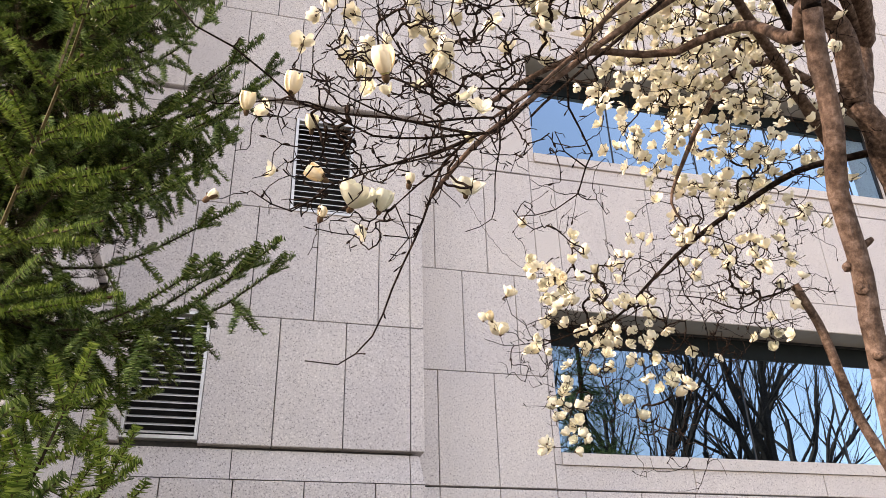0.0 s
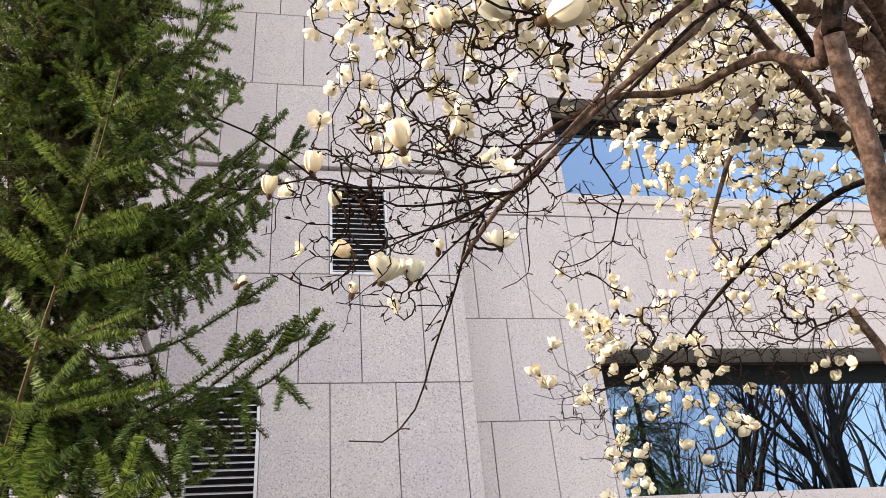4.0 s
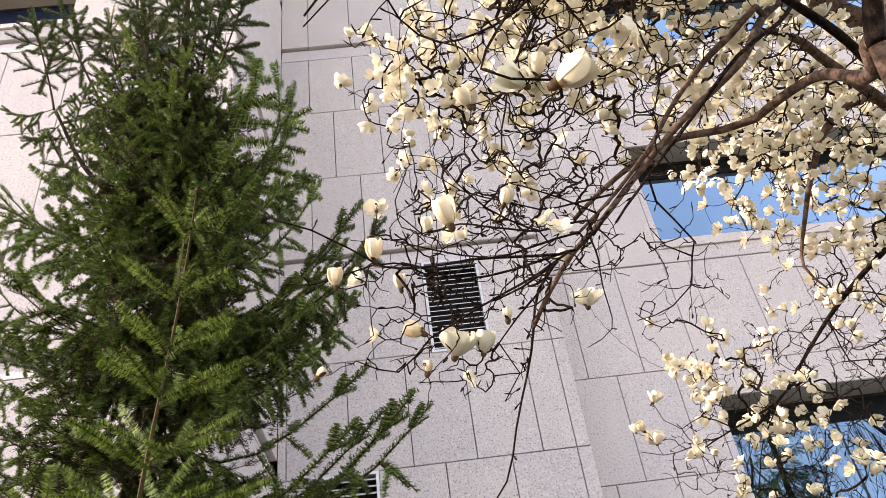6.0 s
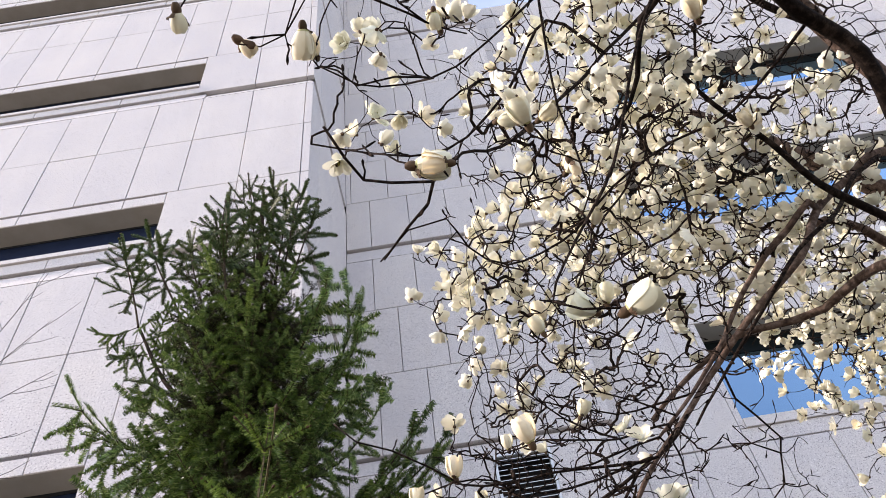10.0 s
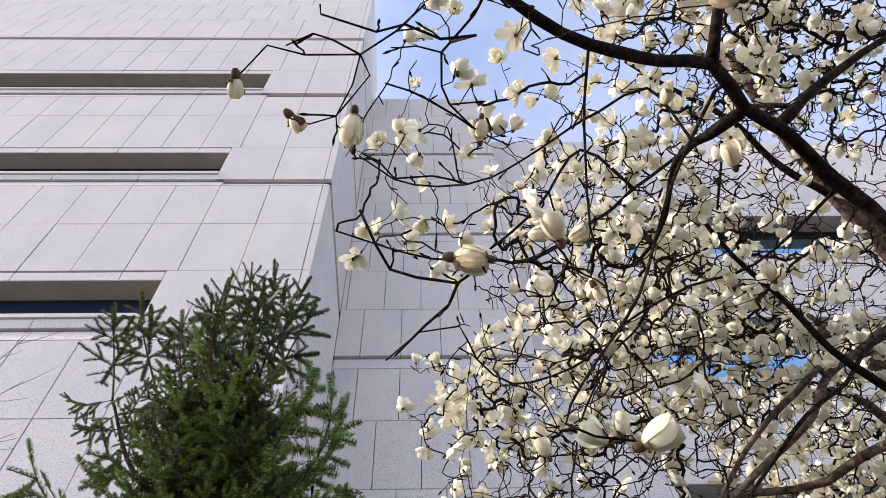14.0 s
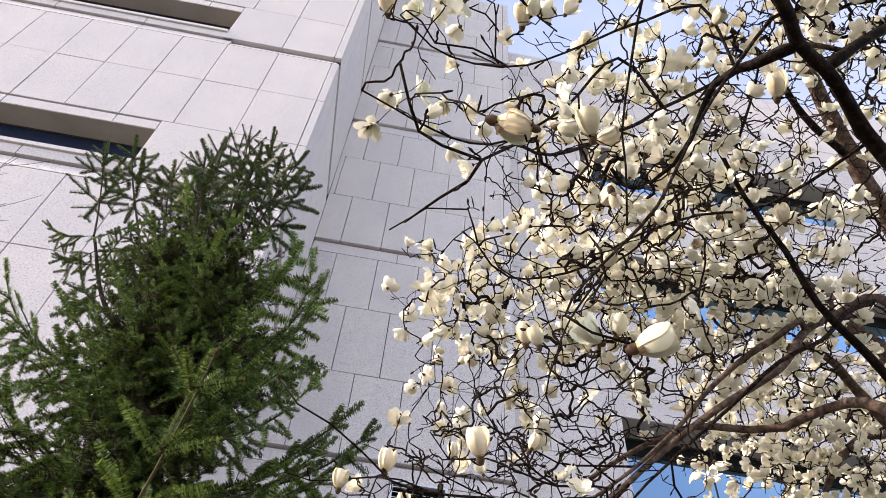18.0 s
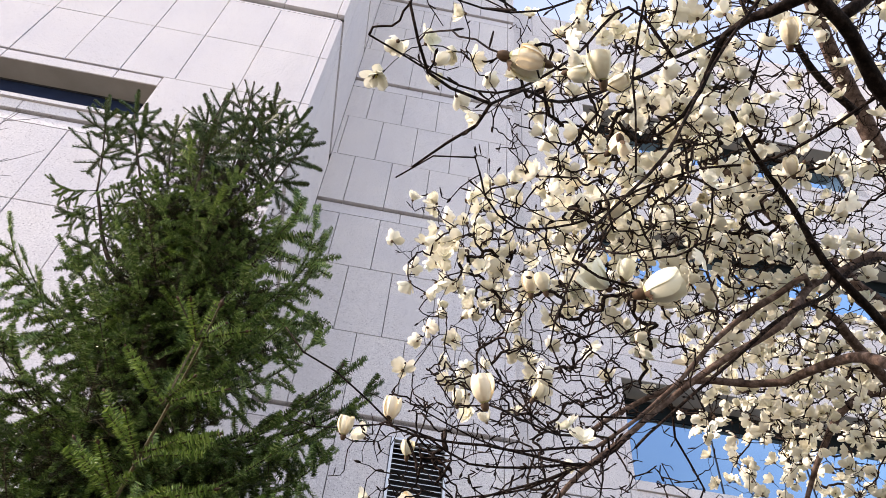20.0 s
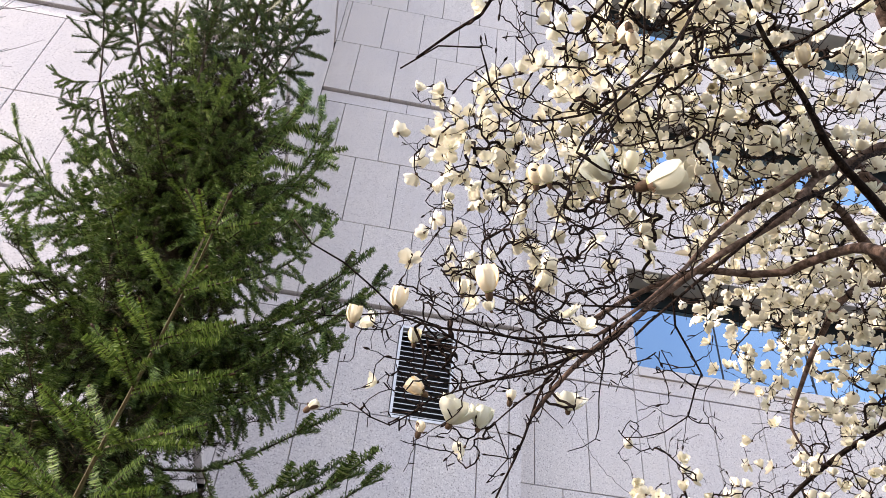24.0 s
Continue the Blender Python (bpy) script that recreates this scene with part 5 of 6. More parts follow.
HIGH_BLOSSOMS = [
    (-0.11, 0.26, 2.48, 0.7, 0.7, -0.2, 0, 0.45),
    (0.27, 0.53, 2.55, 0.5, 0.7, -0.6, 0, 0.45),
    (0.62, 0.61, 2.73, -0.1, 0.9, -0.5, 0, 0.46),
    (0.59, 0.49, 2.92, -0.1, -0.9, 0.4, 0, 0.45),
    (0.22, 0.82, 2.54, -0.2, -0.7, 0.7, 0, 0.69),
    (1.00, 1.70, 3.14, 0.6, 0.3, -0.7, 3, 1.03),
    (0.95, 1.74, 3.13, 0.6, 0.4, -0.8, 3, 0.75),
]
# open blossoms on the thin twigs beyond: place, kind, size
SPRAY_BLOSSOMS = [
    (-0.09, 0.71, 2.94, 3, 0.66),
    (-0.01, 0.65, 2.98, 3, 0.70),
    (-0.05, 0.68, 2.98, 3, 0.62),
    (0.08, 0.68, 3.01, 3, 0.62),
    (0.04, 0.68, 3.02, 2, 0.60),
    (-0.04, 0.52, 3.03, 2, 0.62),
    (-0.01, 0.53, 3.05, 2, 0.62),
    (0.05, 0.61, 3.05, 2, 0.55),
    (0.01, 0.29, 2.90, 2, 0.50),
    (0.04, 0.30, 2.95, 3, 0.50),
    (0.03, 0.42, 3.07, 2, 0.42),
    (0.21, 0.45, 3.15, 3, 0.62),
    (0.19, 0.40, 3.17, 2, 0.60),
    (0.02, 0.71, 2.94, 2, 0.50),
    (0.07, 0.78, 3.01, 2, 0.60),
    (0.36, 0.60, 3.17, 2, 0.75),
    (0.28, 0.46, 3.13, 2, 0.60),
    (0.09, 0.27, 3.00, 2, 0.50),
]
# fat closed buds in the crown: base and tip
CLOSED_BUDS = [
    ((0.318, 0.105, 2.354), (0.291, 0.102, 2.361)),
    ((0.473, 0.397, 2.649), (0.458, 0.364, 2.656)),
    ((0.274, 0.578, 2.594), (0.293, 0.547, 2.593)),
    ((0.126, 0.419, 2.796), (0.121, 0.382, 2.797)),
    ((-0.085, 0.491, 2.935), (-0.091, 0.450, 2.935)),
    ((0.174, 0.451, 2.551), (0.200, 0.439, 2.540)),
    ((0.236, 0.476, 2.582), (0.260, 0.453, 2.574)),
    ((0.603, 0.624, 2.711), (0.585, 0.599, 2.718)),
    ((0.327, 0.720, 2.642), (0.337, 0.690, 2.643)),
    ((0.436, 0.393, 2.896), (0.444, 0.365, 2.887)),
    ((0.879, 0.825, 2.946), (0.856, 0.812, 2.946)),
    ((0.584, 0.697, 2.806), (0.568, 0.671, 2.810)),
]
LOW_BLOSSOMS = [
    (0.79, 2.14, 2.63, 0.3, -0.5, 0.4, 1, 0.82),
    (0.75, 2.18, 2.56, -0.4, -0.5, 0.4, 0, 0.66),
    (0.78, 2.19, 2.52, 0.1, -0.5, 0.4, 1, 0.82),
    (0.91, 2.22, 2.48, -0.4, -0.5, 0.4, 2, 0.74),
    (1.64, 2.03, 2.47, -0.4, -0.5, 0.4, 1, 0.66),
    (1.31, 2.11, 2.37, -0.4, -0.5, 0.4, 2, 0.82),
    (1.32, 2.12, 2.33, 0.3, -0.5, 0.4, 1, 0.74),
    (1.18, 2.20, 2.32, 0.0, -0.5, 0.4, 2, 0.74),
    (1.23, 2.19, 2.27, 0.0, -0.5, 0.7, 2, 0.82),
    (1.08, 2.09, 2.71, -0.2, -0.5, 0.7, 0, 0.70),
    (1.06, 2.28, 2.27, -0.4, -0.5, 0.7, 1, 0.78),
]

TIPS += [(Vector(row[:3]), False) for row in NEAR_BUDS + MID_BLOSSOMS + HIGH_BLOSSOMS + LOW_BLOSSOMS + SPRAY_BLOSSOMS]
TIPS += [(Vector(foot), False) for foot, _ in CLOSED_BUDS]

pts = np.zeros((240000, 3))
pts[: len(NODES)] = [tuple(p) for p in NODES]
count = len(NODES)
base_count = count
left = list(range(len(TIPS)))
goal = np.array([tuple(p) for p, _ in TIPS])
near_d = np.full(len(TIPS), 1e9)
near_i = np.zeros(len(TIPS), int)
for i0 in range(0, count, 200):
    d = np.linalg.norm(goal[:, None] - pts[None, i0 : min(count, i0 + 200)], axis=2)
    j = d.argmin(1)
    better = d[np.arange(len(goal)), j] < near_d
    near_d[better], near_i[better] = d[np.arange(len(goal)), j][better], j[better] + i0
ENDS = []          # (node, tip index)
done = np.zeros(len(TIPS), bool)
while not done.all():
    k = int(np.where(done, 1e9, near_d).argmin())
    done[k] = True
    src, dst = Vector(pts[near_i[k]]), Vector(goal[k])
    way = dst - src
    dist = way.length
    if dist < 0.02:
        continue
    # it leaves along its bearer and swings round to its end
    side = Vector((rng.gauss(0, 1), rng.gauss(0, 1), rng.gauss(0, 1))).normalized()
    turn = (DIRS[int(near_i[k])] * 0.55 + way.normalized() * 0.9 + side * 0.22).normalized()
    ctrl = src + turn * dist * rng.uniform(0.38, 0.55)
    n = max(3, int(dist / 0.020))
    prev = int(near_i[k])
    first = count
    zig = way.cross(side).normalized()
    last = src
    for j in range(1, n + 1):
        f = j / n
        p = src * (1 - f) ** 2 + ctrl * 2 * f * (1 - f) + dst * f * f
        p += zig * (0.0018 if j % 2 else -0.0018) * (j < n) + Vector((rng.uniform(-1, 1), rng.uniform(-1, 1), rng.uniform(-1, 1))) * 0.0016
        pts[count] = p
        NODES.append(p)
        DIRS.append((p - last).normalized())
        last = p
        PARENT.append(prev)
        LIMB_OF.append(LIMB_OF[prev])
        prev = count
        count += 1
    ENDS.append((prev, k))
    d = np.linalg.norm(goal[:, None] - pts[None, first:count], axis=2)
    j = d.argmin(1)
    dm = d[np.arange(len(goal)), j] * 1.04
    better = dm < near_d
    near_d[better], near_i[better] = dm[better], j[better] + first

# thickness grows with the tips that a twig carries
load = np.zeros(count)
for node, k in ENDS:
    load[node] += 1
for i in range(count - 1, base_count - 1, -1):
    load[PARENT[i]] += load[i]
kids = [[] for _ in range(count)]
for i in range(base_count, count):
    kids[PARENT[i]].append(i)


def twig_r(i):
    return min(0.0042, 0.00074 * max(load[i], 1) ** 0.36)


GEO = {}
for i in range(base_count, count):
    p = PARENT[i]
    # a run starts where a twig leaves its bearer
    if p >= base_count and kids[p][0] == i:
        continue
    run, rad = [NODES[p]], [twig_r(i) * 1.15]
    j = i
    while True:
        run.append(NODES[j])
        rad.append(twig_r(j))
        if not kids[j]:
            break
        j = kids[j][0]
    vs, fs = GEO.setdefault(LIMB_OF[i], ([], []))
    tube(vs, fs, run, rad, 5)
    # short spurs
    for q, r in zip(run[2:-1:3], rad[2:-1:3]):
        if rng.random() < 0.45:
            d = Vector((rng.uniform(-1, 1), rng.uniform(-1, 1), rng.uniform(-0.3, 1))).normalized()
            tube(vs, fs, [q, q + d * 0.008, q + d * 0.017], (r * 0.9, 0.0014, 0.0009), 4)
for name, (vs, fs) in GEO.items():
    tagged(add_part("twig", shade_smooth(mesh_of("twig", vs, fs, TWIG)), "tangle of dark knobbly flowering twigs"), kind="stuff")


# knots of lost branches on the near stem: place, way, radius, how far it stands out
for place, way, r, out_ in (((0.968, 0.963, 2.018), (-0.68, -0.68, -0.20), 0.0060, 0.004), ((0.950, 0.936, 2.118), (-0.68, -0.68, -0.15), 0.0078, 0.003),
                            ((0.963, 0.915, 2.192), (0.70, -0.55, 0.55), 0.0040, 0.011), ((0.938, 0.945, 2.160), (-0.75, 0.40, -0.25), 0.0058, 0.005)):
    d, p = Vector(way).normalized(), Vector(place)
    vs, fs = [], []
    tube(vs, fs, [p - d * 0.006, p + d * out_ * 0.4, p + d * out_, p + d * out_ * 0.9, p + d * out_ * 0.3], (r * 1.5, r * 1.2, r * 0.9, r * 0.55, r * 0.15), 12, 0.35)
    add_part("knot", shade_smooth(mesh_of("knot", vs, fs, BARK)), "rough round knot of a lost branch")


# flowers
def petal(vs, fs, length, width, a0, a1, cup, az, base_r, rng_, curl=0.0, wrap=False, fine=(6, 3)):
    nu, nv = (7, 4) if wrap else fine
    k = len(vs)
    r, z = base_r, 0.0
    ca, sa = math.cos(az), math.sin(az)
    ph = rng_.uniform(0, 6)
    for i in range(nu + 1):
        u = i / nu
        th = a0 + (a1 - a0) * u + curl * max(0, u - 0.75) * 4
        w = width * (0.32 + 0.68 * math.sin(math.pi / 2 * min(1.0, u / 0.68)))
        if u > 0.68:
            w *= max(0.46, math.sqrt(max(0.0, 1 - ((u - 0.68) / 0.34) ** 2)))
        for j in range(nv + 1):
            v = 2 * j / nv - 1
            off = cup * w * v * v - 0.0019 * math.sin(4 * v + ph + 6 * u) * u
            x = r - off * math.cos(th)
            y = w * v
            if wrap:
                phi = max(-1.45, min(1.45, y / max(r, 0.003)))
                y, off = r * math.sin(phi), r * (1 - math.cos(phi)) - 0.0009 * v
                x = r - off
            zz = z + (0.0 if wrap else off * math.sin(th))
            vs.append((x * ca - y * sa, x * sa + y * ca, zz))
        r += math.sin(th) * length / nu
        z += math.cos(th) * length / nu
    for i in range(nu):
        for j in range(nv):
            q = k + i * (nv + 1) + j
            fs.append((q, q + 1, q + nv + 2, q + nv + 1))


def blob(vs, fs, h, r, n=7, rings=5, z0=0.0):
    k = len(vs)
    for i in range(rings + 1):
        u = i / rings
        rr = r * math.sin(math.pi * (0.12 + 0.86 * u)) ** 0.8
        for s in range(n):
            a = 2 * math.pi * s / n
            vs.append((rr * math.cos(a), rr * math.sin(a), z0 + h * u))
    for i in range(rings):
        for s in range(n):
            m = (s + 1) % n
            fs.append((k + i * n + s, k + i * n + m, k + (i + 1) * n + m, k + (i + 1) * n + s))
    fs.append([k + rings * n + s for s in range(n)])


def flower_mesh(kind, seed, fine=(6, 3)):
    """Petal whorls round a small cone; kind: 0 closed bud, 1 tulip-like, 2 open, 3 wide open star."""
    rg = random.Random(seed)
    vs, fs = [], []
    spec = {0: ((40, -40), (30, -34), 0.60, 0.054), 1: ((50, 2), (30, -16), 0.42, 0.050),
            2: ((64, 16), (40, -4), 0.46, 0.048), 3: ((76, 44), (52, 16), 0.42, 0.047)}[kind]
    for ring, (a0, a1), sc in ((0, spec[0], 1.0), (1, spec[0], 0.95), (2, spec[1], 0.86)):
        for q in range(3):
            az = math.radians(120 * q + 40 * ring + rg.uniform(-14, 14))
            t = rg.uniform(-14, 14)
            petal(vs, fs, spec[3] * sc * rg.uniform(0.92, 1.08), (0.0166, 0.0176, 0.026)[(kind == 1) + 2 * (kind == 0)] * sc * rg.uniform(0.9, 1.1), math.radians(a0 + t), math.radians(a1 + t * 1.4), spec[2], az, 0.004 - 0.001 * ring, rg,
                  math.radians(rg.uniform(-22, 26)) if kind > 1 else 0.0, kind == 0, fine)
    np_ = len(fs)
    if kind > 0 and fine[0] > 4:
        blob(vs, fs, 0.018, 0.0035, z0=0.001)
    me = shade_smooth(mesh_of("flower", vs, fs, PETAL if kind else CREAM, CORE, GREEN_BASE))
    me.polygons.foreach_set("material_index", [0] * np_ + [1] * (len(fs) - np_))
    if kind == 0:
        for pl in me.polygons[:np_]:
            if pl.center.z < 0.0045:
                pl.material_index = 2
    return me


FLOWERS = {k: [flower_mesh(k, 7 * k + s) for s in range(3)] for k in range(4)}
PLAIN_FLOWERS = {k: [flower_mesh(k, 50 + 7 * k + s, (4, 2)) for s in range(4)] for k in range(1, 4)}
vs, fs = [], []
blob(vs, fs, 0.015, 0.0062, z0=-0.008)
petal(vs, fs, 0.017, 0.006, math.radians(40), math.radians(5), 0.4, 0.4, 0.003, random.Random(1))
petal(vs, fs, 0.014, 0.005, math.radians(70), math.radians(60), 0.3, 3.4, 0.003, random.Random(2))
CALYX_MESH = shade_smooth(mesh_of("bud_scale", vs, fs, CALYX))
vs, fs = [], []
blob(vs, fs, 0.020, 0.0042, 5, 3, -0.002)
BUD_MESH = shade_smooth(mesh_of("leaf_bud", vs, fs, CALYX))


def set_flower(place, way, kind, size, variant, spin):
    rot = way.to_track_quat("Z", "Y").to_matrix().to_4x4()
    m = Matrix.Translation(place) @ rot @ Matrix.Rotation(spin, 4, "Z") @ Matrix.Diagonal((size, size, size, 1))
    ob = add_part("flower", FLOWERS[kind][variant])
    ob.matrix_basis = m
    c = new("bud_scale", CALYX_MESH)
    c.parent = ob
    c.rotation_euler = (0, 0, spin * 2)
    if kind == 0:
        c.scale = (2.0, 2.0, 2.5) if size < 0.46 else (1.2, 1.2, 1.5)
    return ob



def BLOOM(reach):
    """Blossoms of the inner crown are fuller than those close to the path."""
    return 0.30 + 0.165 * min(2.5, reach) - 0.10 * max(0.0, min(1.0, (reach - 1.9) / 0.4))


far_tips, near_tips = [], []
for node, k in ENDS:
    p, blooms = Vector(goal[k]), TIPS[k][1]
    way = (NODES[node] - NODES[PARENT[node]]).normalized()
    if not blooms:
        if rng.random() < 0.3:
            b = rng.uniform(0.35, 0.65)
            near_tips.append((p, way, b))
        continue
    far_tips.append((p, way))
rng.shuffle(far_tips)
extra = far_tips[290:]
for p, way in far_tips[:290]:
    d = (way * 0.8 + Vector((rng.gauss(0, 0.45), rng.gauss(0, 0.45), 0.55 + rng.gauss(0, 0.35)))).normalized()
    kind = rng.choices((0, 1, 2, 3), (0.10, 0.50, 0.34, 0.06) if p.z < 2.85 and p.y > 1.7 else (0.10, 0.18, 0.40, 0.32))[0]
    reach = (p - EYE_ROOM).length
    set_flower(p, d, kind, BLOOM(reach) * rng.uniform(0.82, 1.12), rng.randrange(3), rng.uniform(0, 6.28))
# the blossoms past those, in one mesh, each with its bud scales
vs, fs, mi = [], [], []
cv, cf = [], []
blob(cv, cf, 0.015, 0.0066, 5, 3, -0.008)
for p, way in extra:
    d = (way * 0.8 + Vector((rng.gauss(0, 0.45), rng.gauss(0, 0.45), 0.55 + rng.gauss(0, 0.35)))).normalized()
    src = PLAIN_FLOWERS[rng.choices((1, 2, 3), (0.55, 0.39, 0.06) if p.z < 2.85 and p.y > 1.7 else (0.20, 0.44, 0.36))[0]][rng.randrange(4)]
    reach = (p - EYE_ROOM).length
    m = Matrix.Translation(p) @ d.to_track_quat("Z", "Y").to_matrix().to_4x4() @ Matrix.Rotation(rng.uniform(0, 6.28), 4, "Z") @ Matrix.Scale(BLOOM(reach) * rng.uniform(0.82, 1.12), 4)
    for pv, pf, mat in (([v.co for v in src.vertices], [pl.vertices for pl in src.polygons], 0), (cv, cf, 1)):
        k = len(vs)
        vs += [m @ Vector(v) for v in pv]
        fs += [[k + q for q in pl] for pl in pf]
        mi += [mat] * len(pf)
if vs:
    me = shade_smooth(mesh_of("blossom", vs, fs, PETAL, CALYX))
    me.polygons.foreach_set("material_index", mi)
    tagged(add_part("blossom", me, "mass of further cream blossoms"), kind="stuff")
# resting buds, in one mesh
vs, fs = [], []
for p, way, s in near_tips:
    m = Matrix.Translation(p) @ way.to_track_quat("Z", "Y").to_matrix().to_4x4() @ Matrix.Scale(s, 4)
    k = len(vs)
    vs += [m @ v.co for v in BUD_MESH.vertices]
    fs += [[k + i for i in pl.vertices] for pl in BUD_MESH.polygons]
tagged(add_part("leaf_bud", shade_smooth(mesh_of("leaf_buds", vs, fs, TWIG)), "small brown furry resting buds"), kind="stuff")

for x, y, z, wx, wy, wz, kind, size in NEAR_BUDS + MID_BLOSSOMS + HIGH_BLOSSOMS + LOW_BLOSSOMS:
    set_flower(Vector((x, y, z)), Vector((wx, wy, wz)).normalized(), kind, size, int(abs(x) * 100) % 3, x * 9)

for k, (x, y, z, kind, size) in enumerate(SPRAY_BLOSSOMS):
    set_flower(Vector((x, y, z)), Vector((0.7 * math.sin(2.4 * k), -0.45 + 0.5 * math.cos(1.7 * k), 0.35 * math.sin(k) - 0.25)).normalized(), kind, size, k % 3, k)
for k, (foot, tip) in enumerate(CLOSED_BUDS):
    way = Vector(tip) - Vector(foot)
    set_flower(Vector(foot), way.normalized(), 0, way.length / 0.052, k % 3, k)

# ---- bare trees ----
def bare_tree(name, place, height, seed, label, spread=0.5, thin=1.0, levels=5):
    rg = random.Random(seed)
    tree = empty(name, place, label, "tree", "bare garden trees")
    vs, fs = [], []
    twv, twf = [], []

    def grow(p, d, ln, r, lev):
        pts_, n = [p], 6
        for s in range(n):
            d = (d + Vector((rg.gauss(0, 0.10), rg.gauss(0, 0.10), rg.gauss(0.03, 0.06)))).normalized()
            pts_.append(pts_[-1] + d * ln / n)
        rad = [r * (1 - 0.5 * k / n) for k in range(n + 1)]
        tube(*((vs, fs) if lev == 0 else (twv, twf)), pts_, rad, 8 if lev == 0 else (5 if lev < 3 else 3))
        if lev >= levels:
            return
        for k in range(4 if lev < 2 else 3):
            f = rg.uniform(0.35, 1.0) if k else 1.0
            i = min(n, int(f * n))
            out_ = Vector((rg.gauss(0, 1), rg.gauss(0, 1), rg.uniform(-0.1, 0.5))).normalized()
            grow(pts_[i], (d + out_ * rg.uniform(0.4, 0.9) * spread * 1.6).normalized(), ln * rg.uniform(0.55, 0.8), rad[i] * rg.uniform(0.45, 0.75), lev + 1)

    grow(Vector((0, 0, -0.05)), Vector((rg.uniform(-0.15, 0.15), 0, 1)), height * 0.45, height * 0.019 * thin, 0)
    child(new("trunk", shade_smooth(mesh_of("trunk", vs, fs, BARE_BARK))), tree)
    child(new("limbs", mesh_of("limbs", twv, twf, BARE_BARK)), tree)
    return tree


bare = bare_tree("bare_tree", (13.5, -8.5, 0), 15.0, 4, "tall leafless dark tree in the garden", 0.5, 1.5)
for x, y, turn, s in ((17.5, -9.5, 100, 1.1), (15.8, -12.0, 215, 0.95), (21.0, -9.0, 300, 1.0), (19.5, -13.0, 20, 1.15), (11.6, -10.5, 160, 0.9)):
    copy_thing(bare, pose(x, y, 0, 0, 0, turn) @ Matrix.Scale(s, 4))


def slender_tree():
    """A thin leafless sapling: one stem and a fan of fine twigs."""
    rg = random.Random(8)
    tree = empty("bare_sapling", (-3.62, 3.62, 0.0), "slender leafless sapling close to the wing wall", "tree")
    vs, fs = [], []
    stem = smooth_line([(0, 0, -0.05), (0.03, 0, 1.6), (-0.02, 0.02, 3.2), (0.04, 0, 4.6), (0.10, 0, 5.3)], 0.12)
    tube(vs, fs, stem, [0.022 * (1 - 0.75 * k / len(stem)) for k in range(len(stem))], 7)
    child(new("trunk", shade_smooth(mesh_of("trunk", vs, fs, BARE_BARK))), tree)
    for foot, tip in (((0.08, 0, 5.1), (0.62, 0.0, 6.75)), ((0.08, 0, 5.0), (0.98, 0.0, 5.62)), ((0.05, 0, 4.8), (0.86, 0.05, 5.15)), ((0.10, 0, 5.3), (0.32, 0, 6.45)),
                      ((0.05, 0, 4.7), (1.0, 0.0, 4.75)), ((0.08, 0, 5.15), (0.85, -0.05, 6.1)), ((0.02, 0, 4.3), (-0.6, 0, 5.6)), ((0.02, 0, 4.0), (0.8, 0.05, 4.25))):
        vs, fs = [], []
        a, b = Vector(foot), Vector(tip)
        line = smooth_line([a, a + (b - a) * 0.5 + Vector((0.05, 0, 0.06)), b], 0.05)
        tube(vs, fs, line, [0.0042 - 0.0026 * k / len(line) for k in range(len(line))], 4)
        for k in range(3, len(line) - 1, 3):
            d = ((b - a).normalized() + Vector((rg.uniform(-0.9, 0.9), rg.uniform(-0.4, 0.4), rg.uniform(-0.7, 0.9)))).normalized()
            n = rg.uniform(0.10, 0.34)
            tube(vs, fs, [line[k], line[k] + d * n * 0.5, line[k] + d * n + Vector((0, 0, 0.03))], (0.0024, 0.002, 0.0013), 3)
        child(new("branch", mesh_of("branch", vs, fs, BARE_BARK)), tree)


slender_tree()
far_levels = [(1.0 + 0.8 * k, 7) for k in range(6)] + [(5.6 + 0.42 * k, 10) for k in range(18)]
spruce_tree((9.9, -5.2, 0.0), "large old spruce across the garden", 13.4, far_levels,
            lambda z, az: float(np.interp(z, [0.3, 5.0, 8.0, 11.0, 13.4], [2.2, 2.1, 1.7, 1.2, 0.3])), 21, False)

# ---- granite slabs of the walls ----
# vent bay: rows of three to a storey, the middle row shifted by half a slab, a sloping course under each groove
FULL = [XC, -0.835, -0.26, 0.316, 0.918, 1.52, XE]
FIRST = [XC, -0.90, -0.29, 0.316, 0.918, 1.52, XE]
HALF = [XC, -1.12, -0.54, 0.03, 0.61, 1.212, 1.52, XE]
BROAD = [XC, 0.0, 1.52, XE]
rows = [(0.0, 0.85, HALF), (0.85, 1.93, FULL), (1.93, 3.01, HALF), (3.01, Z0, None)]
for g, top, slope in zip(GROOVES, GROOVES[1:], (0.225, 0.29, 0.32, 0.34, 0.0)):
    rise = (top - g) * 0.3105 + (0.004 if g == Z0 else 0.0)
    rows += [(g, g + rise + 0.03, FIRST if g == Z0 else FULL), (g + rise + 0.03, g + 2 * rise + 0.04, HALF), (g + 2 * rise + 0.04, top - slope, FULL)]
    if slope:
        rows.append((top - slope, top, None))
for a, b, cols in rows:
    if cols:
        row_of(wall_main, cols, a, b, YM, vent_holes)
        panel(wall_main, YM + DEEP, YR + DEEP, a, b, XE, side=True)
    else:
        for x0, x1 in zip(BROAD, BROAD[1:]):
            cap(wall_main, x0, x1, a, b, YM, 0.045, end=x1 == XE)
        cap(wall_main, YM + 0.05, YR + DEEP, a, b, XE, 0.045, side=True)

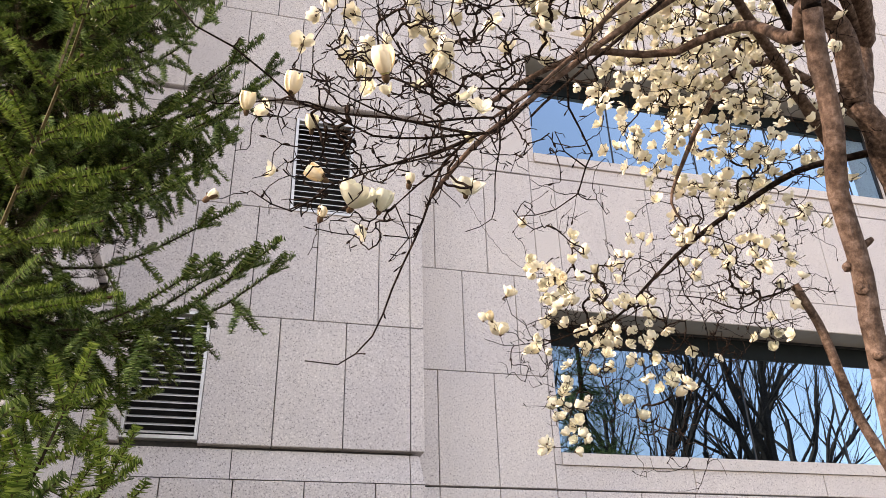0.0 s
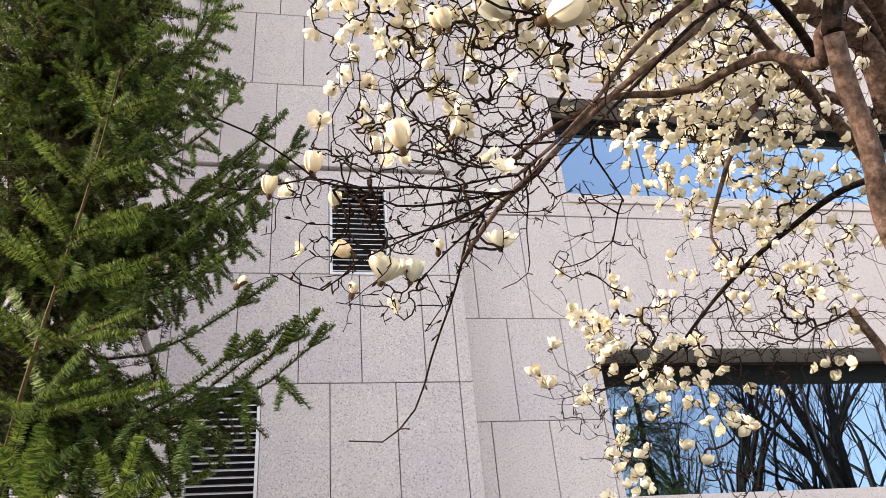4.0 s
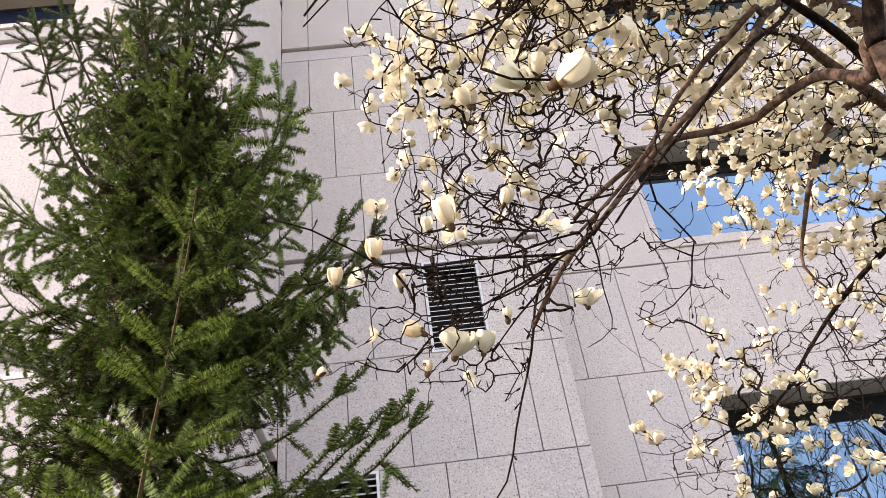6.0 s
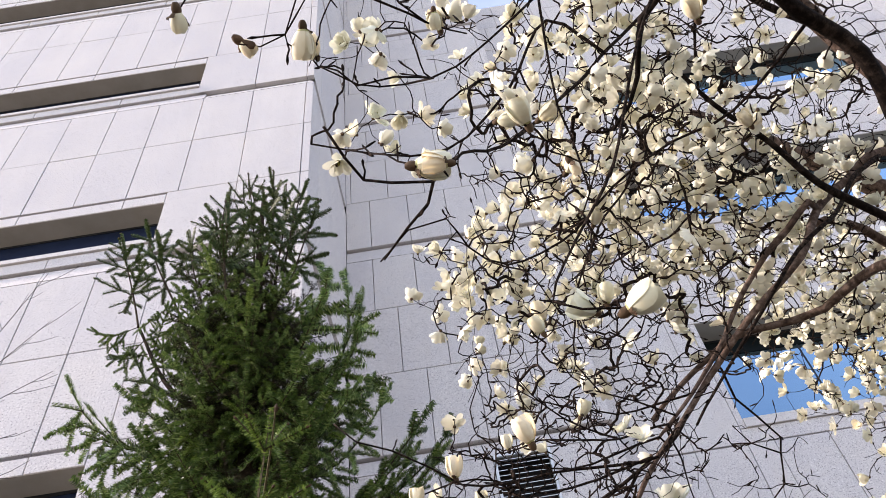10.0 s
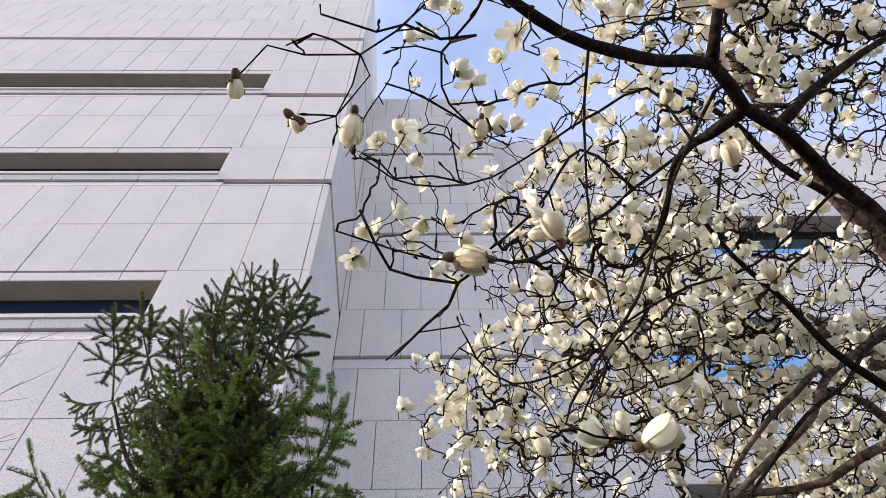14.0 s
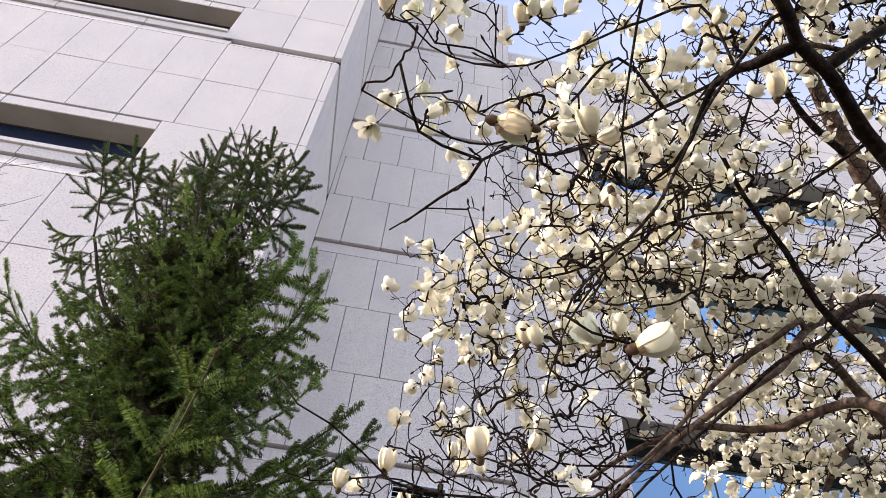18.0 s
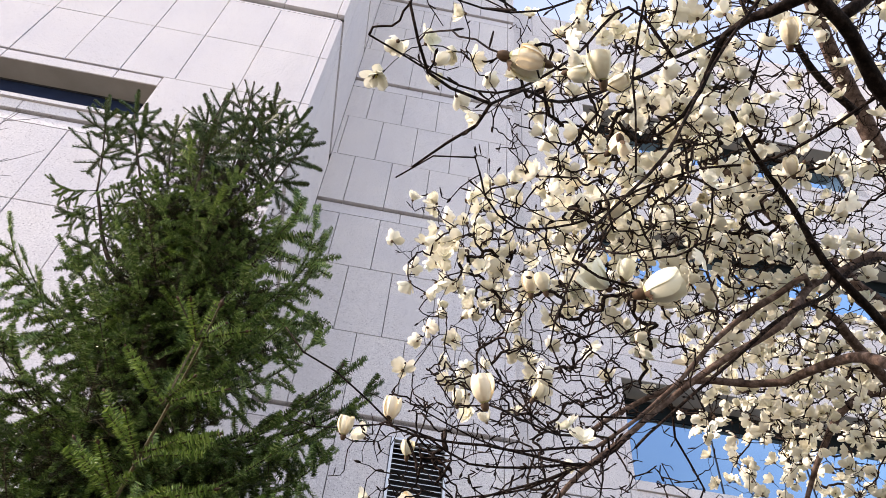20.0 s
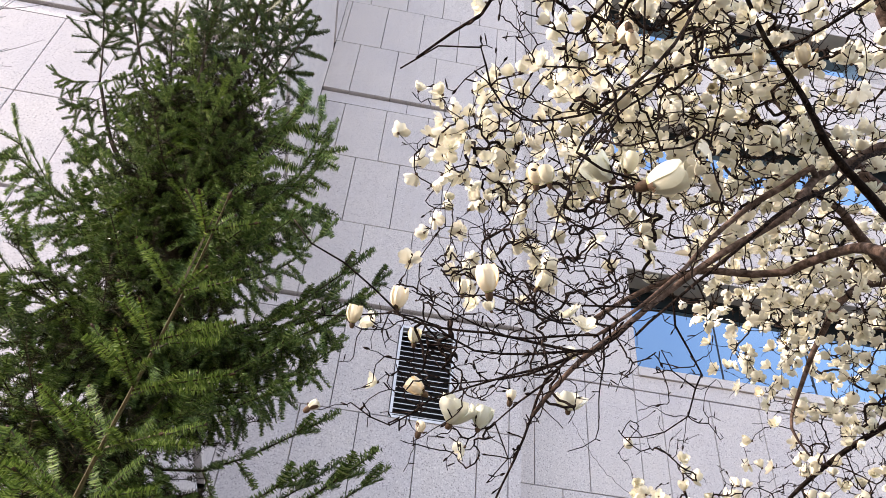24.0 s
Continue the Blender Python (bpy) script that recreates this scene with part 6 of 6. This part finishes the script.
# window bay
BASES = (-0.53, 3.13, 6.83, 10.40, 14.06, 17.74, 21.4)
levels = [0.0, 0.71, 1.93]
for base in BASES[1:6]:
    levels += [base, base + 1.17, base + 2.33]
levels = [v for v in levels if v < TOP_R - 0.2] + [TOP_R]
for k, (a, b) in enumerate(zip(levels, levels[1:])):
    n = k - 3
    low = 0.012 if n % 3 == 0 and n >= 0 else 0.0
    row_of(wall_windows, grid(1.95 + (0.30 if n % 3 == 1 else 0.0), 0.605, XE + 0.0, 3.15), a, b, YR, low=low)
    row_of(wall_windows, grid(9.40, 0.61, 8.83, XW), a, b, YR, low=low)
for k in range(-1, 5):
    base, over = BASES[k + 1], BASES[k + 2]
    lo, hi = SILL + STOREY * k, HEAD + STOREY * k
    if base > TOP_R - 0.3:
        break
    cells = grid(3.15 + 0.30, 0.61, 3.15, 8.83)
    wide = grid(4.70 - 1.585, 1.585, 3.15, 8.83)
    if k >= 0 and lo < 16:
        row_of(wall_windows, wide, base, lo - 0.12, YR, low=0.008)
        row_of(wall_windows, wide, hi, base + 2.34, YR)
        for a, b in ((3.15, WIN_X0),):
            panel(wall_windows, a, b, lo - 0.12, hi, YR)
        panel(wall_windows, WIN_X1, 8.83, lo - 0.12, hi, YR)
        row_of(wall_windows, cells, base + 2.34, min(over, TOP_R), YR)
    else:
        a = max(base, 0.0)
        row_of(wall_windows, cells, a, min(base + 1.83, TOP_R) if k >= 0 else base + 2.34, YR)
        row_of(wall_windows, cells, base + 1.83 if k >= 0 else base + 2.34, min(over, TOP_R), YR)

# wing: its face
COLS = [-2.68 - 0.592 * n for n in range(21, -1, -1)]
PIER = [-2.68, -2.01, -1.30, XC]
for (n, g, m), top in zip(COURSES, [c[0] for c in COURSES[1:]] + [CREST]):
    lo, hi = n + 0.22, g - 0.20
    slope = top - 0.20
    row_of(wall_wing, [LW_END] + COLS[1::2] + [LW_X], n, lo - 0.06, YL)
    row_of(wall_wing, [LW_END] + COLS[::2] + [LW_X], hi, g, YL, high=0.03)
    row_of(wall_wing, [LW_X, -2.01, -1.30, XC], n, g, YL)
    panel(wall_wing, LW_X - 0.002, LW_X + 0.004, n, g, YL)
    for a, b in ((g, m), (m, slope)):
        row_of(wall_wing, [LW_END] + COLS, a, b, YL)
        row_of(wall_wing, PIER, a, b, YL)
    for x0, x1 in zip([LW_END] + COLS[1::6] + [COLS[-1]], COLS[1::6] + [COLS[-1]]):
        cap(wall_wing, x0, x1, slope, top, YL, 0.05 if top == CREST else 0.03)
    cap(wall_wing, PIER[0], PIER[2], slope, top, YL, 0.06)
    cap(wall_wing, PIER[2], PIER[3], slope, top, YL, 0.06, end=True)
    # its return wall: one tall course to a storey
    row_of(wall_wing_side, [YL + 0.06, 5.02, YM], n, slope, XC, side=True)
    cap(wall_wing_side, YL + 0.06, YM + 0.09, slope, top, XC, 0.06, side=True)
row_of(wall_wing, [LW_END] + COLS + PIER[1:], 0.0, COURSES[0][0], YL)
row_of(wall_wing_side, [YL + 0.06, 5.02, YM], 0.0, COURSES[0][0], XC, side=True)
row_of(wall_wing_side, [YL + 0.06, 5.02, YM + 0.4], CREST, TOP_L, XC, side=True)
for k, (a, b) in enumerate(((CREST, 20.55), (20.55, 22.0), (22.0, 23.40), (23.40, TOP_L))):
    row_of(wall_wing, [LW_END] + [x - 0.3 * (k % 2) for x in COLS] + PIER[1:], a, b, YL, low=GROOVE if k == 3 else 0.0)
